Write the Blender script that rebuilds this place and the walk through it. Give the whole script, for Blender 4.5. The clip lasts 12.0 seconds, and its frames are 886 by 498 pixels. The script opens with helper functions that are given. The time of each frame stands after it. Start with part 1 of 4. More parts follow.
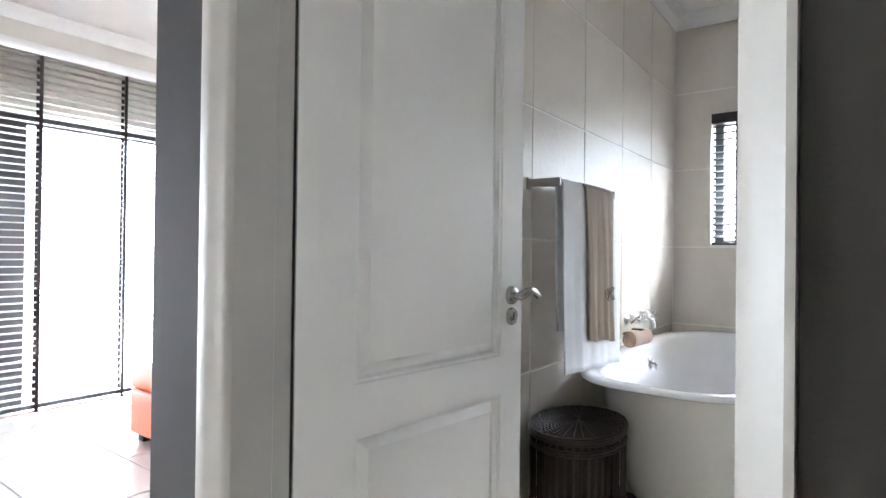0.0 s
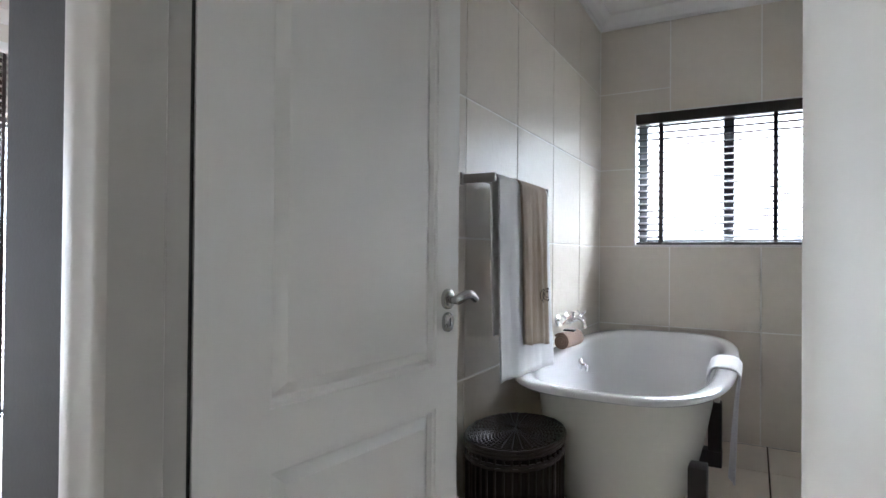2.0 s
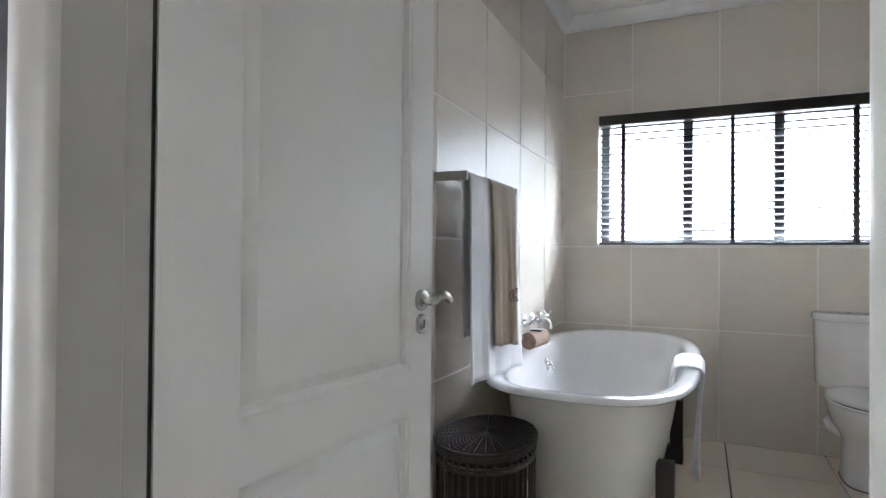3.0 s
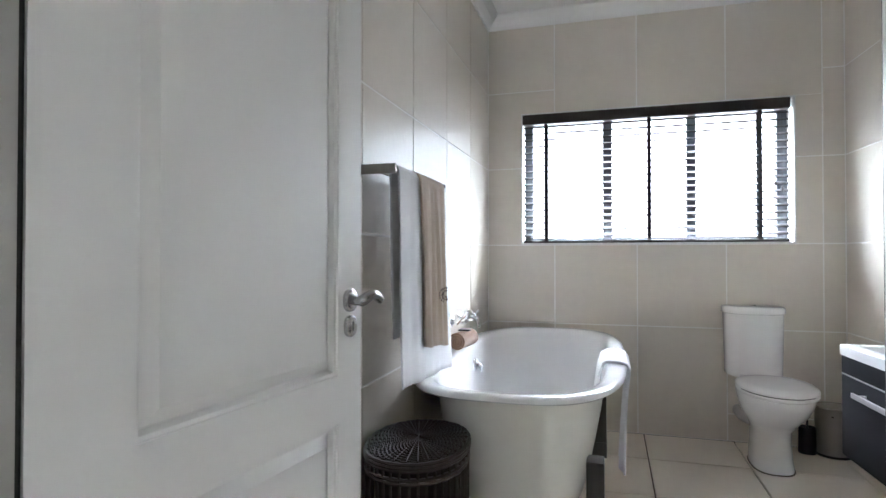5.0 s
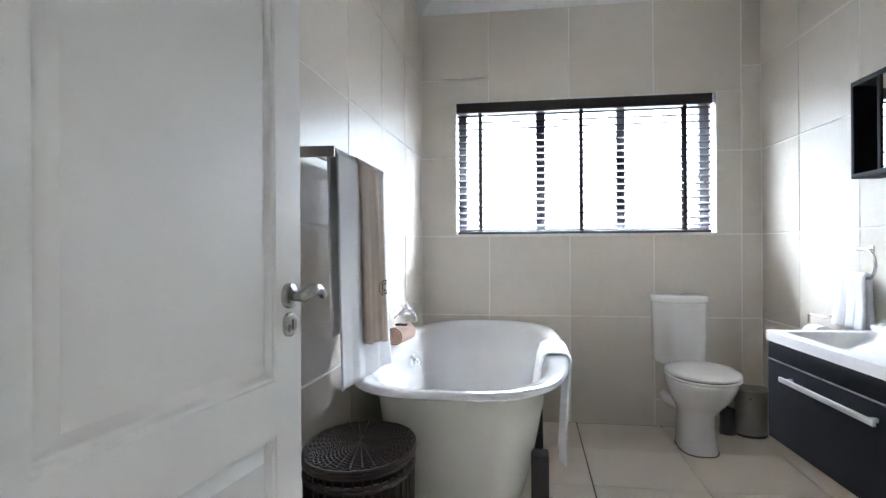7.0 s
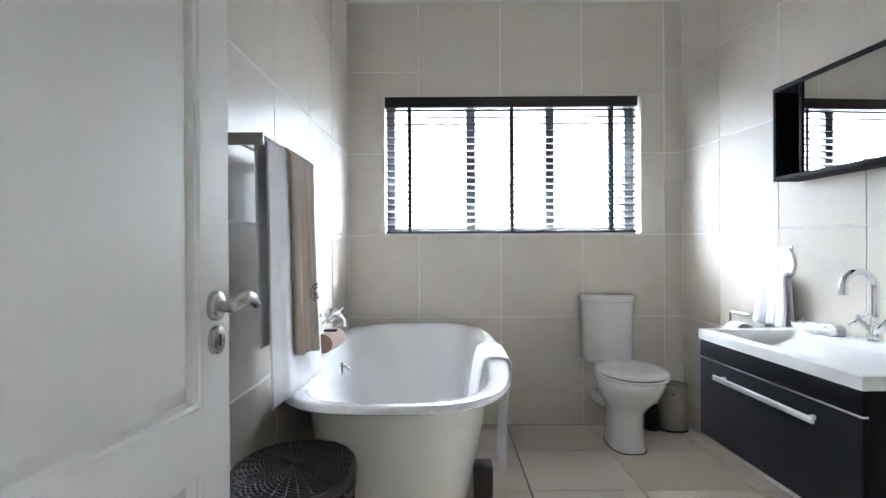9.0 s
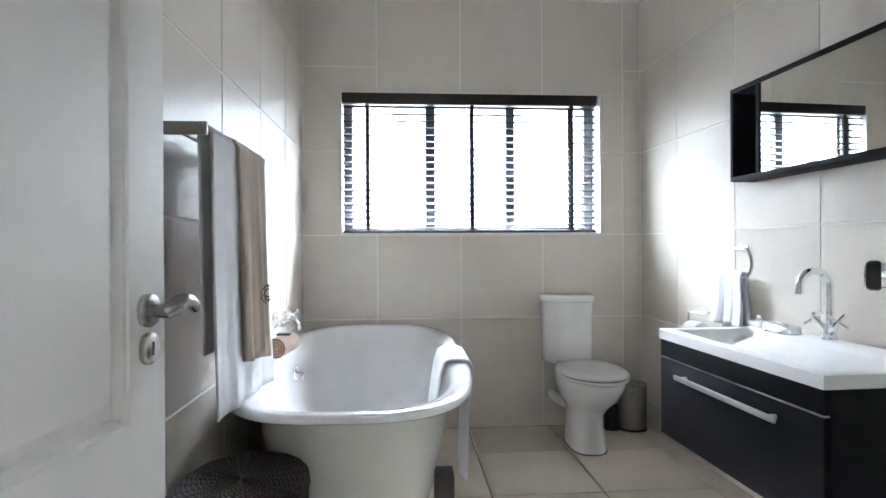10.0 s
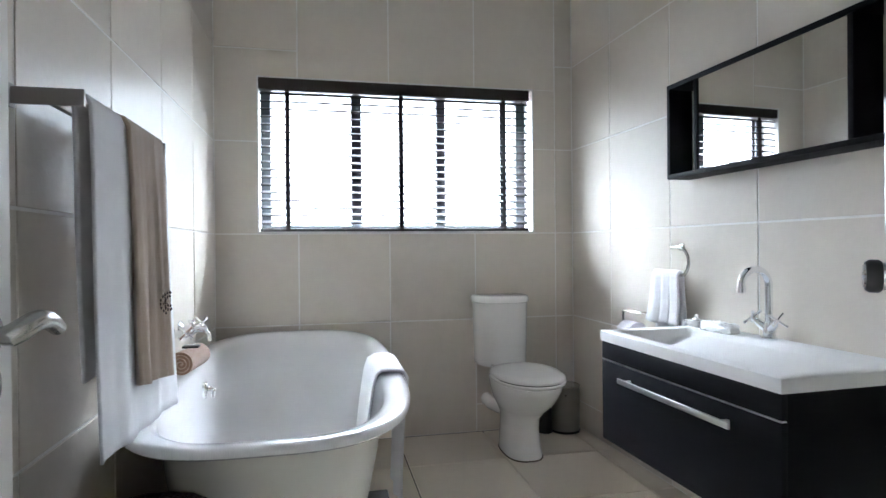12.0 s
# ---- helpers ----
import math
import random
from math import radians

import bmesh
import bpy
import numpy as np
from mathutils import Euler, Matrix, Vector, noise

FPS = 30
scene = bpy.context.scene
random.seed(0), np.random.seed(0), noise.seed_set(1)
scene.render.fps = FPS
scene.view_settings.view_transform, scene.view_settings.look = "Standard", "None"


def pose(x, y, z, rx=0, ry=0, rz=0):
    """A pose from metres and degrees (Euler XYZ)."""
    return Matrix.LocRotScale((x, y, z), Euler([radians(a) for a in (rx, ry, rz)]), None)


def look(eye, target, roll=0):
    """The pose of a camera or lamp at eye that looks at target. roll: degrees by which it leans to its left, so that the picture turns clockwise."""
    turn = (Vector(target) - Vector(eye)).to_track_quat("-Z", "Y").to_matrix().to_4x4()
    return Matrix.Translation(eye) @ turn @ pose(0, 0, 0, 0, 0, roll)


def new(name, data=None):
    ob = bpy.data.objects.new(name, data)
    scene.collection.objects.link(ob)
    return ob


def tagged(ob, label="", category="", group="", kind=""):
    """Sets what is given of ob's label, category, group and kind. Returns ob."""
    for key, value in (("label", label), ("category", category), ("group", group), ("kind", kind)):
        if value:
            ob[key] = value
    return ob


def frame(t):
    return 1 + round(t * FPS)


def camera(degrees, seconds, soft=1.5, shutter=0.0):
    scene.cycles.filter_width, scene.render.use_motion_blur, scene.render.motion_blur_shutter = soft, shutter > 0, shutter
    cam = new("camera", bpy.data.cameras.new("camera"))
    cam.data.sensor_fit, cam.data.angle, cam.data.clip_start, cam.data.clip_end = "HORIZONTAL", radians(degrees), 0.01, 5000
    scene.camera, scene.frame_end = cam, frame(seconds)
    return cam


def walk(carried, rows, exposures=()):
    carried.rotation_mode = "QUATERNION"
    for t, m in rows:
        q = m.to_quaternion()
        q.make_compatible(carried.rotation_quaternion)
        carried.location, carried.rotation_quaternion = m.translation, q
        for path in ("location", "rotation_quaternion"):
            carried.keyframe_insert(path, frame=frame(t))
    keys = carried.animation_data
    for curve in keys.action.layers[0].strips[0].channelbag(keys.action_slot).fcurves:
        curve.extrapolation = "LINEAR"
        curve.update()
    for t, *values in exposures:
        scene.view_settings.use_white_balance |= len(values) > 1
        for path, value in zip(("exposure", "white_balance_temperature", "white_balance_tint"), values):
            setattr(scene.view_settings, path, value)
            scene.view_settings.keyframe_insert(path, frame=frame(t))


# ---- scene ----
cam = camera(76.0, 12.0)
PATH = [
    (0, (0.416, 4.949, 1.104), (-0.773, 6.557, 1.117), 0.7),
    (0.5, (0.383, 4.986, 1.107), (-0.758, 6.629, 1.117), 0.8),
    (1, (0.352, 5.027, 1.106), (-0.737, 6.705, 1.12), 0.6),
    (1.5, (0.329, 5.054, 1.1), (-0.696, 6.771, 1.118), 0.6),
    (2, (0.309, 5.069, 1.103), (-0.653, 6.822, 1.12), 0.5),
    (2.5, (0.277, 5.086, 1.096), (-0.622, 6.873, 1.119), 0.3),
    (3, (0.25, 5.092, 1.1), (-0.58, 6.912, 1.12), 0.5),
    (5, (0.188, 5.17, 1.087), (-0.379, 7.088, 1.113), -0.0),
    (5.5, (0.175, 5.179, 1.086), (-0.328, 7.115, 1.106), -0.1),
    (6, (0.148, 5.199, 1.085), (-0.284, 7.152, 1.082), -0.2),
    (6.5, (0.127, 5.228, 1.084), (-0.241, 7.194, 1.08), -0.2),
    (7, (0.099, 5.261, 1.08), (-0.204, 7.238, 1.08), -0.3),
    (9, (0.003, 5.39, 1.084), (-0.004, 7.39, 1.08), -0.3),
    (9.5, (-0.004, 5.429, 1.081), (0.066, 7.427, 1.078), -0.3),
    (10, (0.0, 5.466, 1.079), (0.139, 7.461, 1.077), -0.3),
    (10.5, (-0.004, 5.511, 1.08), (0.205, 7.5, 1.077), -0.4),
    (11, (-0.005, 5.561, 1.083), (0.275, 7.541, 1.078), -0.4),
    (11.5, (-0.011, 5.612, 1.083), (0.343, 7.58, 1.077), -0.4),
    (12, (-0.024, 5.657, 1.079), (0.389, 7.614, 1.073), -0.5),
]
EXPOSURE = [(0.0, 3.0, 5900, 17.0), (1.0, 2.65, 5900, 17.0), (2.0, 2.45, 5900, 17.0), (3.0, 2.68, 5900, 17.0), (5.5, 2.95, 5820, 16.5),
            (9.5, 2.98, 5780, 15.5), (10.5, 2.94, 5780, 15.5), (12.0, 2.68, 5780, 15.5)]
walk(cam, [(t, look(eye, target, roll)) for t, eye, target, roll in PATH], EXPOSURE)

# ---- world and light ----
world = bpy.data.worlds.new("sky")
scene.world = world
world.use_nodes = True
wn = world.node_tree
sky = wn.nodes.new("ShaderNodeTexSky")
sky.sky_type = "NISHITA"
sky.sun_disc = False
sky.sun_elevation, sky.sun_rotation = radians(50), radians(143)
wn.links.new(sky.outputs[0], wn.nodes["Background"].inputs[0])
wn.nodes["Background"].inputs[1].default_value = 0.15


def area_lamp(name, m, w, h, power, color):
    d = bpy.data.lights.new(name, "AREA")
    d.shape, d.size, d.size_y, d.energy, d.color = "RECTANGLE", w, h, power, color
    ob = new(name, d)
    ob.matrix_world = m
    return ob


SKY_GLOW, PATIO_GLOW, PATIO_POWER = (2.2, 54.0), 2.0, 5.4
# stands in for sky at the patio doors, widened south to light the hall
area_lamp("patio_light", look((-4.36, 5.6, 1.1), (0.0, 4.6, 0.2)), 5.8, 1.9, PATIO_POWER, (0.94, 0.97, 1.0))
sun = new("sun", bpy.data.lights.new("sun", "SUN"))
sun.data.energy, sun.data.angle, sun.data.color = 5.0, radians(0.6), (1.0, 0.96, 0.9)
sun.matrix_world = look((6, -8, 12), (0, 0, 0))


# ---- materials ----
def mat(name, color, rough=0.5, metal=0.0, var=0.06, scale=9.0, bump=0.0, bump_scale=60.0, spread=0.0, coat=0.0, rough_var=0.0,
        stretch=(1, 1, 1), sheen=0.0, spec=0.5, soft_depth=0.0):
    """A surface with colour variation at two scales, fine relief and per-piece spread."""
    m = bpy.data.materials.new(name)
    m.use_nodes = True
    nt = m.node_tree
    b = nt.nodes["Principled BSDF"]
    b.inputs["Roughness"].default_value, b.inputs["Metallic"].default_value = rough, metal
    b.inputs["Coat Weight"].default_value, b.inputs["Coat Roughness"].default_value = coat, 0.08
    b.inputs["Specular IOR Level"].default_value = spec
    b.inputs["Sheen Weight"].default_value = sheen
    if soft_depth:
        b.inputs["Subsurface Weight"].default_value, b.inputs["Subsurface Scale"].default_value = 0.6, soft_depth
        b.inputs["Subsurface Radius"].default_value = (1.0, 1.0, 1.0)
    geo = nt.nodes.new("ShaderNodeNewGeometry")
    mp = nt.nodes.new("ShaderNodeMapping")
    mp.inputs["Scale"].default_value = stretch
    nt.links.new(geo.outputs["Position"], mp.inputs[0])

    def tex(s, detail):
        n = nt.nodes.new("ShaderNodeTexNoise")
        n.inputs["Scale"].default_value, n.inputs["Detail"].default_value = s, detail
        nt.links.new(mp.outputs[0], n.inputs["Vector"])
        return n.outputs["Fac"]

    def maths(op, a, c):
        n = nt.nodes.new("ShaderNodeMath")
        n.operation = op
        for i, v in enumerate((a, c)):
            if isinstance(v, (int, float)):
                n.inputs[i].default_value = v
            else:
                nt.links.new(v, n.inputs[i])
        return n.outputs[0]

    big, fine = tex(scale * 0.25, 3), tex(scale * 4, 4)
    f = maths("ADD", maths("MULTIPLY", maths("SUBTRACT", big, 0.5), 2.2 * var), maths("MULTIPLY", maths("SUBTRACT", fine, 0.5), 1.2 * var))
    if spread:
        info = nt.nodes.new("ShaderNodeObjectInfo")
        f = maths("ADD", f, maths("MULTIPLY", maths("SUBTRACT", info.outputs["Random"], 0.5), 2 * spread))
    hsv = nt.nodes.new("ShaderNodeHueSaturation")
    hsv.inputs["Color"].default_value = (*color, 1)
    nt.links.new(maths("ADD", f, 1.0), hsv.inputs["Value"])
    nt.links.new(hsv.outputs[0], b.inputs["Base Color"])
    if rough_var:
        nt.links.new(maths("ADD", maths("MULTIPLY", maths("SUBTRACT", big, 0.5), 2 * rough_var), rough), b.inputs["Roughness"])
    if bump:
        bp = nt.nodes.new("ShaderNodeBump")
        bp.inputs["Strength"].default_value, bp.inputs["Distance"].default_value = bump, 0.004
        nt.links.new(tex(bump_scale, 4), bp.inputs["Height"])
        nt.links.new(bp.outputs[0], b.inputs["Normal"])
    return m


def glass_mat(name, rough=0.0, tint=(1, 1, 1)):
    m = bpy.data.materials.new(name)
    m.use_nodes = True
    nt = m.node_tree
    nt.nodes.remove(nt.nodes["Principled BSDF"])
    mix, tr, gl, fr = [nt.nodes.new("ShaderNode" + k) for k in ("MixShader", "BsdfTransparent", "BsdfGlossy", "LayerWeight")]
    power, gain = nt.nodes.new("ShaderNodeMath"), nt.nodes.new("ShaderNodeMath")
    power.operation, gain.operation = "POWER", "MULTIPLY_ADD"
    power.inputs[1].default_value, gain.inputs[1].default_value, gain.inputs[2].default_value = 5.0, 0.95, 0.04
    tr.inputs[0].default_value, gl.inputs["Roughness"].default_value, fr.inputs[0].default_value = (*tint, 1), rough, 0.5
    nt.links.new(fr.outputs["Facing"], power.inputs[0])
    nt.links.new(power.outputs[0], gain.inputs[0])
    nt.links.new(gain.outputs[0], mix.inputs[0])
    nt.links.new(tr.outputs[0], mix.inputs[1])
    nt.links.new(gl.outputs[0], mix.inputs[2])
    nt.links.new(mix.outputs[0], nt.nodes["Material Output"].inputs[0])
    return m


TILE = mat("wall_tile_ceramic", (0.725, 0.668, 0.585), 0.32, spec=0.18, var=0.05, scale=6, bump=0.3, bump_scale=34, spread=0.025, rough_var=0.05)
GROUT = mat("light_grout", (0.87, 0.85, 0.81), 0.85, var=0.08, bump=0.3, bump_scale=220)
FTILE = mat("floor_tile_ceramic", (0.83, 0.75, 0.64), 0.40, var=0.05, scale=7, bump=0.08, bump_scale=25, spread=0.03, rough_var=0.08)
FGROUT = mat("brown_floor_grout", (0.085, 0.064, 0.048), 0.9, var=0.15, bump=0.4, bump_scale=200)
# door wall's dark paint, deepened further so its colour carries the hall's shade
PAINT = mat("shade_darkened_wall_paint", (0.026, 0.022, 0.018), 0.75, var=0.04, bump=0.12, bump_scale=160)
CREAM = mat("cream_wall_paint", (0.70, 0.66, 0.60), 0.8, var=0.03, bump=0.12, bump_scale=160)
WHITE = mat("white_ceiling_paint", (0.80, 0.79, 0.77), 0.85, var=0.03, bump=0.12, bump_scale=120)
DOORP = mat("white_satin_door_paint", (0.82, 0.805, 0.765), 0.43, spec=1.0, var=0.025, scale=5, bump=0.10, bump_scale=45, stretch=(1, 1, 0.12), rough_var=0.05)
# cream enamel toned down in colour to offset strong hall light on the jambs
FRAMEP = mat("shade_darkened_cream_enamel", (0.44, 0.420, 0.375), 0.40, var=0.03, bump=0.06, bump_scale=60)
ENAMEL = mat("white_bath_enamel", (0.89, 0.89, 0.89), 0.15, var=0.012, bump=0.03, bump_scale=14, coat=0.4)
ENAMEL_OUT = mat("cream_bath_outer_shell", (0.78, 0.765, 0.70), 0.26, var=0.03, bump=0.04, bump_scale=18)
CERAMIC = mat("white_sanitary_ceramic", (0.87, 0.86, 0.84), 0.1, var=0.012, bump=0.02, bump_scale=20, coat=0.4)
BASINW = mat("white_basin_resin", (0.86, 0.86, 0.86), 0.30, var=0.012, bump=0.03, bump_scale=18)
SEATP = mat("white_toilet_seat_plastic", (0.83, 0.82, 0.80), 0.2, var=0.01)
CHROME = mat("polished_chrome", (0.86, 0.87, 0.89), 0.06, 1.0, var=0.02)
BINSTEEL = mat("dark_brushed_bin_steel", (0.36, 0.34, 0.32), 0.34, 1.0, var=0.08, scale=30, bump=0.05, bump_scale=400, stretch=(1, 1, 0.05))
STEEL = mat("brushed_steel", (0.50, 0.49, 0.47), 0.26, 1.0, var=0.06, scale=30, bump=0.05, bump_scale=400, stretch=(1, 1, 0.05))
ALUM = mat("satin_aluminium", (0.80, 0.80, 0.80), 0.28, 1.0, var=0.03)
SATIN = mat("satin_chrome", (0.48, 0.47, 0.45), 0.22, 1.0, var=0.04)
RAILM = mat("dull_nickel_rail", (0.42, 0.40, 0.37), 0.3, 1.0, var=0.05)
DARKALU = mat("charcoal_window_aluminium", (0.035, 0.038, 0.045), 0.4, var=0.08)
DARKWOOD = mat("dark_stained_blind_wood", (0.028, 0.020, 0.018), 0.3, var=0.18, scale=30, stretch=(0.15, 1, 1), bump=0.05, bump_scale=120)
SLATP = mat("pale_wooden_patio_slat", (0.40, 0.37, 0.34), 0.45, spec=0.3, var=0.12, scale=30, stretch=(0.15, 1, 1))
SLATW = mat("dark_varnished_slat", (0.014, 0.012, 0.011), 0.5, spec=0.1, var=0.12, scale=30, stretch=(0.15, 1, 1))
TAPEM = mat("dark_blind_tape", (0.03, 0.022, 0.02), 0.9, var=0.1, bump=0.3, bump_scale=600)
VENEER = mat("black_brown_veneer", (0.008, 0.0078, 0.0098), 0.55, spec=0.09, var=0.22, scale=24, stretch=(1, 0.12, 1), bump=0.06, bump_scale=160)
WOODBLK = mat("wenge_bath_cradle", (0.026, 0.018, 0.016), 0.5, var=0.2, scale=26, stretch=(1, 1, 0.2), bump=0.1, bump_scale=120)
WICKER = mat("dark_wicker", (0.036, 0.021, 0.015), 0.42, var=0.35, scale=40, bump=0.25, bump_scale=300, spread=0.15)
TOWELW = mat("white_cotton_terry", (0.82, 0.82, 0.83), 0.95, var=0.03, bump=0.8, bump_scale=420, sheen=0.3, soft_depth=0.02)
TOWELB = mat("beige_cotton_terry", (0.46, 0.36, 0.27), 0.95, var=0.07, bump=0.9, bump_scale=420, sheen=0.3)
TOWELR = mat("brown_cotton_terry", (0.34, 0.215, 0.145), 0.95, var=0.08, bump=0.9, bump_scale=420, sheen=0.3)
THREAD = mat("dark_embroidery_thread", (0.05, 0.03, 0.022), 0.7, var=0.2)
BLACKP = mat("black_plastic", (0.016, 0.016, 0.018), 0.35, var=0.08)
# near-black fill for narrow gaps, shade put into the colour
GAPSHADE = mat("dark_gap_shade", (0.03, 0.028, 0.025), 0.8, var=0.1)
WRAP = mat("clear_soap_wrapping", (0.78, 0.78, 0.77), 0.18, var=0.06, scale=40, bump=0.8, bump_scale=60)
ORANGE = mat("orange_leather", (0.62, 0.13, 0.035), 0.42, var=0.10, scale=14, bump=0.25, bump_scale=70)
LFLOOR = mat("pale_living_floor_tile", (0.55, 0.53, 0.50), 0.25, var=0.05, spread=0.02)
LGROUT = mat("grey_floor_grout", (0.20, 0.19, 0.18), 0.9, var=0.1)
MIRROR = mat("silvered_mirror", (0.86, 0.88, 0.86), 0.012, 1.0, var=0.0)
GLASS = glass_mat("clear_glass", 0.0, (0.94, 0.97, 0.96))
PLASTER = mat("white_reveal_plaster", (0.78, 0.77, 0.75), 0.7, var=0.03, bump=0.15, bump_scale=120)


# ---- mesh helpers ----
def box(bm, x0, x1, y0, y1, z0, z1, bevel=0.0, m=None, seg=2):
    vs = [bm.verts.new((x, y, z)) for x in (x0, x1) for y in (y0, y1) for z in (z0, z1)]
    fs = [bm.faces.new([vs[i] for i in f]) for f in ((0, 1, 3, 2), (4, 6, 7, 5), (0, 4, 5, 1), (2, 3, 7, 6), (0, 2, 6, 4), (1, 5, 7, 3))]
    if m is not None:
        for v in vs:
            v.co = m @ v.co
    if bevel:
        es = list({e for f in fs for e in f.edges})
        bmesh.ops.bevel(bm, geom=es, offset=bevel, segments=seg, affect="EDGES", profile=0.5)
    return bm


def loft(bm, rings, close=True, cap0=True, cap1=True):
    """Joins rings of points (equal counts) into a skin."""
    vr = [[bm.verts.new(p) for p in r] for r in rings]
    n = len(vr[0])
    for a, b in zip(vr, vr[1:]):
        for i in range(n if close else n - 1):
            j = (i + 1) % n
            bm.faces.new((a[i], a[j], b[j], b[i]))
    if cap0:
        bm.faces.new(list(reversed(vr[0])))
    if cap1:
        bm.faces.new(vr[-1])
    return bm


def tube(bm, pts, r, n=10, cap=True):
    """A round bar of radius r (or one radius a point) along points."""
    pts = [Vector(p) for p in pts]
    rs = r if isinstance(r, (list, tuple)) else [r] * len(pts)
    rings, a = [], None
    for i, p in enumerate(pts):
        d = (pts[min(i + 1, len(pts) - 1)] - pts[max(i - 1, 0)]).normalized()
        a = d.orthogonal().normalized() if a is None else (a - d * a.dot(d)).normalized()
        b = d.cross(a)
        rings.append([p + rs[i] * (math.cos(k * math.tau / n) * a + math.sin(k * math.tau / n) * b) for k in range(n)])
    return loft(bm, rings, True, cap, cap)


def lathe(bm, c, profile, n=32, m=None):
    """Turns (radius, height) pairs round the vertical through c."""
    rings = []
    for r, z in profile:
        ring = [Vector((r * math.cos(k * math.tau / n), r * math.sin(k * math.tau / n), z)) for k in range(n)]
        rings.append([(m @ p if m is not None else p) + Vector(c) for p in ring])
    return loft(bm, rings)


def arc(c, r, a0, a1, u, v, n=10):
    c, u, v = Vector(c), Vector(u), Vector(v)
    return [c + r * (math.cos(radians(a0 + (a1 - a0) * i / n)) * u + math.sin(radians(a0 + (a1 - a0) * i / n)) * v) for i in range(n + 1)]


def oval(cx, cy, a, b, z, n=64, p=2.0, turn=0.0):
    out = []
    for k in range(n):
        t = k * math.tau / n
        c, s = math.cos(t), math.sin(t)
        x, y = a * math.copysign(abs(c) ** (2 / p), c), b * math.copysign(abs(s) ** (2 / p), s)
        out.append(Vector((cx + x * math.cos(turn) - y * math.sin(turn), cy + x * math.sin(turn) + y * math.cos(turn), z)))
    return out


def finish(name, bm, material, smooth=None):
    bmesh.ops.recalc_face_normals(bm, faces=bm.faces)
    me = bpy.data.meshes.new(name)
    bm.to_mesh(me)
    bm.free()
    for mt in material if isinstance(material, (list, tuple)) else [material]:
        me.materials.append(mt)
    if smooth is None or smooth:
        for f in me.polygons:
            f.use_smooth = True
        me.set_sharp_from_angle(angle=radians(35 if smooth is None else smooth))
    return new(name, me)


def thing(name, at, label, category, group=""):
    ob = new(name)
    ob.empty_display_size = 0.1
    ob.matrix_basis = Matrix.Translation(at)
    return tagged(ob, label, category, group)


def base_of(ob):
    m = ob.matrix_basis.copy()
    while ob.parent:
        m = ob.parent.matrix_basis @ ob.matrix_parent_inverse @ m
        ob = ob.parent
    return m


def under(ob, parent):
    ob.parent = parent
    ob.matrix_parent_inverse = base_of(parent).inverted()
    return ob


def part(name, bm, material, parent, label="", smooth=None):
    ob = under(finish(name, bm, material, smooth), parent)
    return tagged(ob, label) if label else ob


def structure(name, bm, material, label, category, smooth=0):
    return tagged(finish(name, bm, material, smooth), label, category, kind="structure")


NB = bmesh.new
EAST = []


def east(ob):
    """Marks what hangs on the east wall, which stands a little out of square."""
    EAST.append(ob)
    return ob


# ---- the plan ----
L, R, N, S, SO = -0.59, 1.456, 8.86, 5.66, 5.54   # bathroom: west, east, north, south faces; outer face of the door wall
H, HC = 2.66, 2.58                               # ceiling, foot of the cornice
T, TW = 0.23, 0.18                                         # outer walls
WX0, WX1, WZ0, WZ1 = -0.37, 1.21, 1.16, 2.016    # bathroom window opening
DX0, DX1, DH = -0.477, 0.335, 2.04               # door opening
LX = -4.0                                        # patio wall of the living room
PG = 0.003                                       # tile thickness, with the wall face behind it

bm = NB()
for x0, x1, z0, z1 in ((L - TW, WX0, 0, H), (WX1, R + T, 0, H), (WX0, WX1, 0, WZ0), (WX0, WX1, WZ1, H)):
    box(bm, x0, x1, N + PG, N + PG + T, z0, z1)
wall_north = structure("wall_north", bm, GROUT, "bathroom window wall with large beige tiles", "wall")
wall_west = structure("wall_west", box(NB(), L - TW, L - PG, S, N + PG, 0, H), GROUT, "bathroom side wall with large glossy beige tiles", "wall")
wall_east = structure("wall_east", box(NB(), R + PG, R + T, S - 0.06, N + PG, 0, H), GROUT, "bathroom wall with beige tiles behind the vanity", "wall")
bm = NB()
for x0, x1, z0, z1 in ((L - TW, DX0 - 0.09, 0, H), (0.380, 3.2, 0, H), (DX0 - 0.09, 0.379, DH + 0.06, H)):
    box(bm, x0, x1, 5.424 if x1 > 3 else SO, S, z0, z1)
wall_south = structure("wall_south", bm, PAINT, "dark painted wall round the bathroom door, shade deepened in its colour", "wall")
floor = structure("floor", box(NB(), L - TW, R + T + 0.2, SO, N + T, -0.12, -0.012), FGROUT, "bathroom floor of cream ceramic tiles with brown joints", "floor")
structure("ceiling", box(NB(), L - TW, R + T + 0.2, S, N + T, H, H + 0.1), WHITE, "white painted bathroom ceiling", "ceiling")
bm = NB()
prof = [(0.0, HC), (0.012, HC), (0.02, HC + 0.018), (0.045, HC + 0.045), (0.068, HC + 0.06), (0.082, HC + 0.07), (0.082, H), (0.0, H)]
for a, b, nx, ny in (((L, S), (L, N), 1, 0), ((L, N), (R, N), 0, -1)):
    loft(bm, [[(p[0] + nx * d, p[1] + ny * d, z) for d, z in prof] for p in (a, b)])
cornice_east = structure("cornice_east", loft(NB(), [[(R - d, y, z) for d, z in prof] for y in (S - 0.04, N)]), WHITE, "white coved plaster cornice over the vanity wall", "cornice")
structure("cornice", bm, WHITE, "white coved plaster cornice under the ceiling", "cornice")
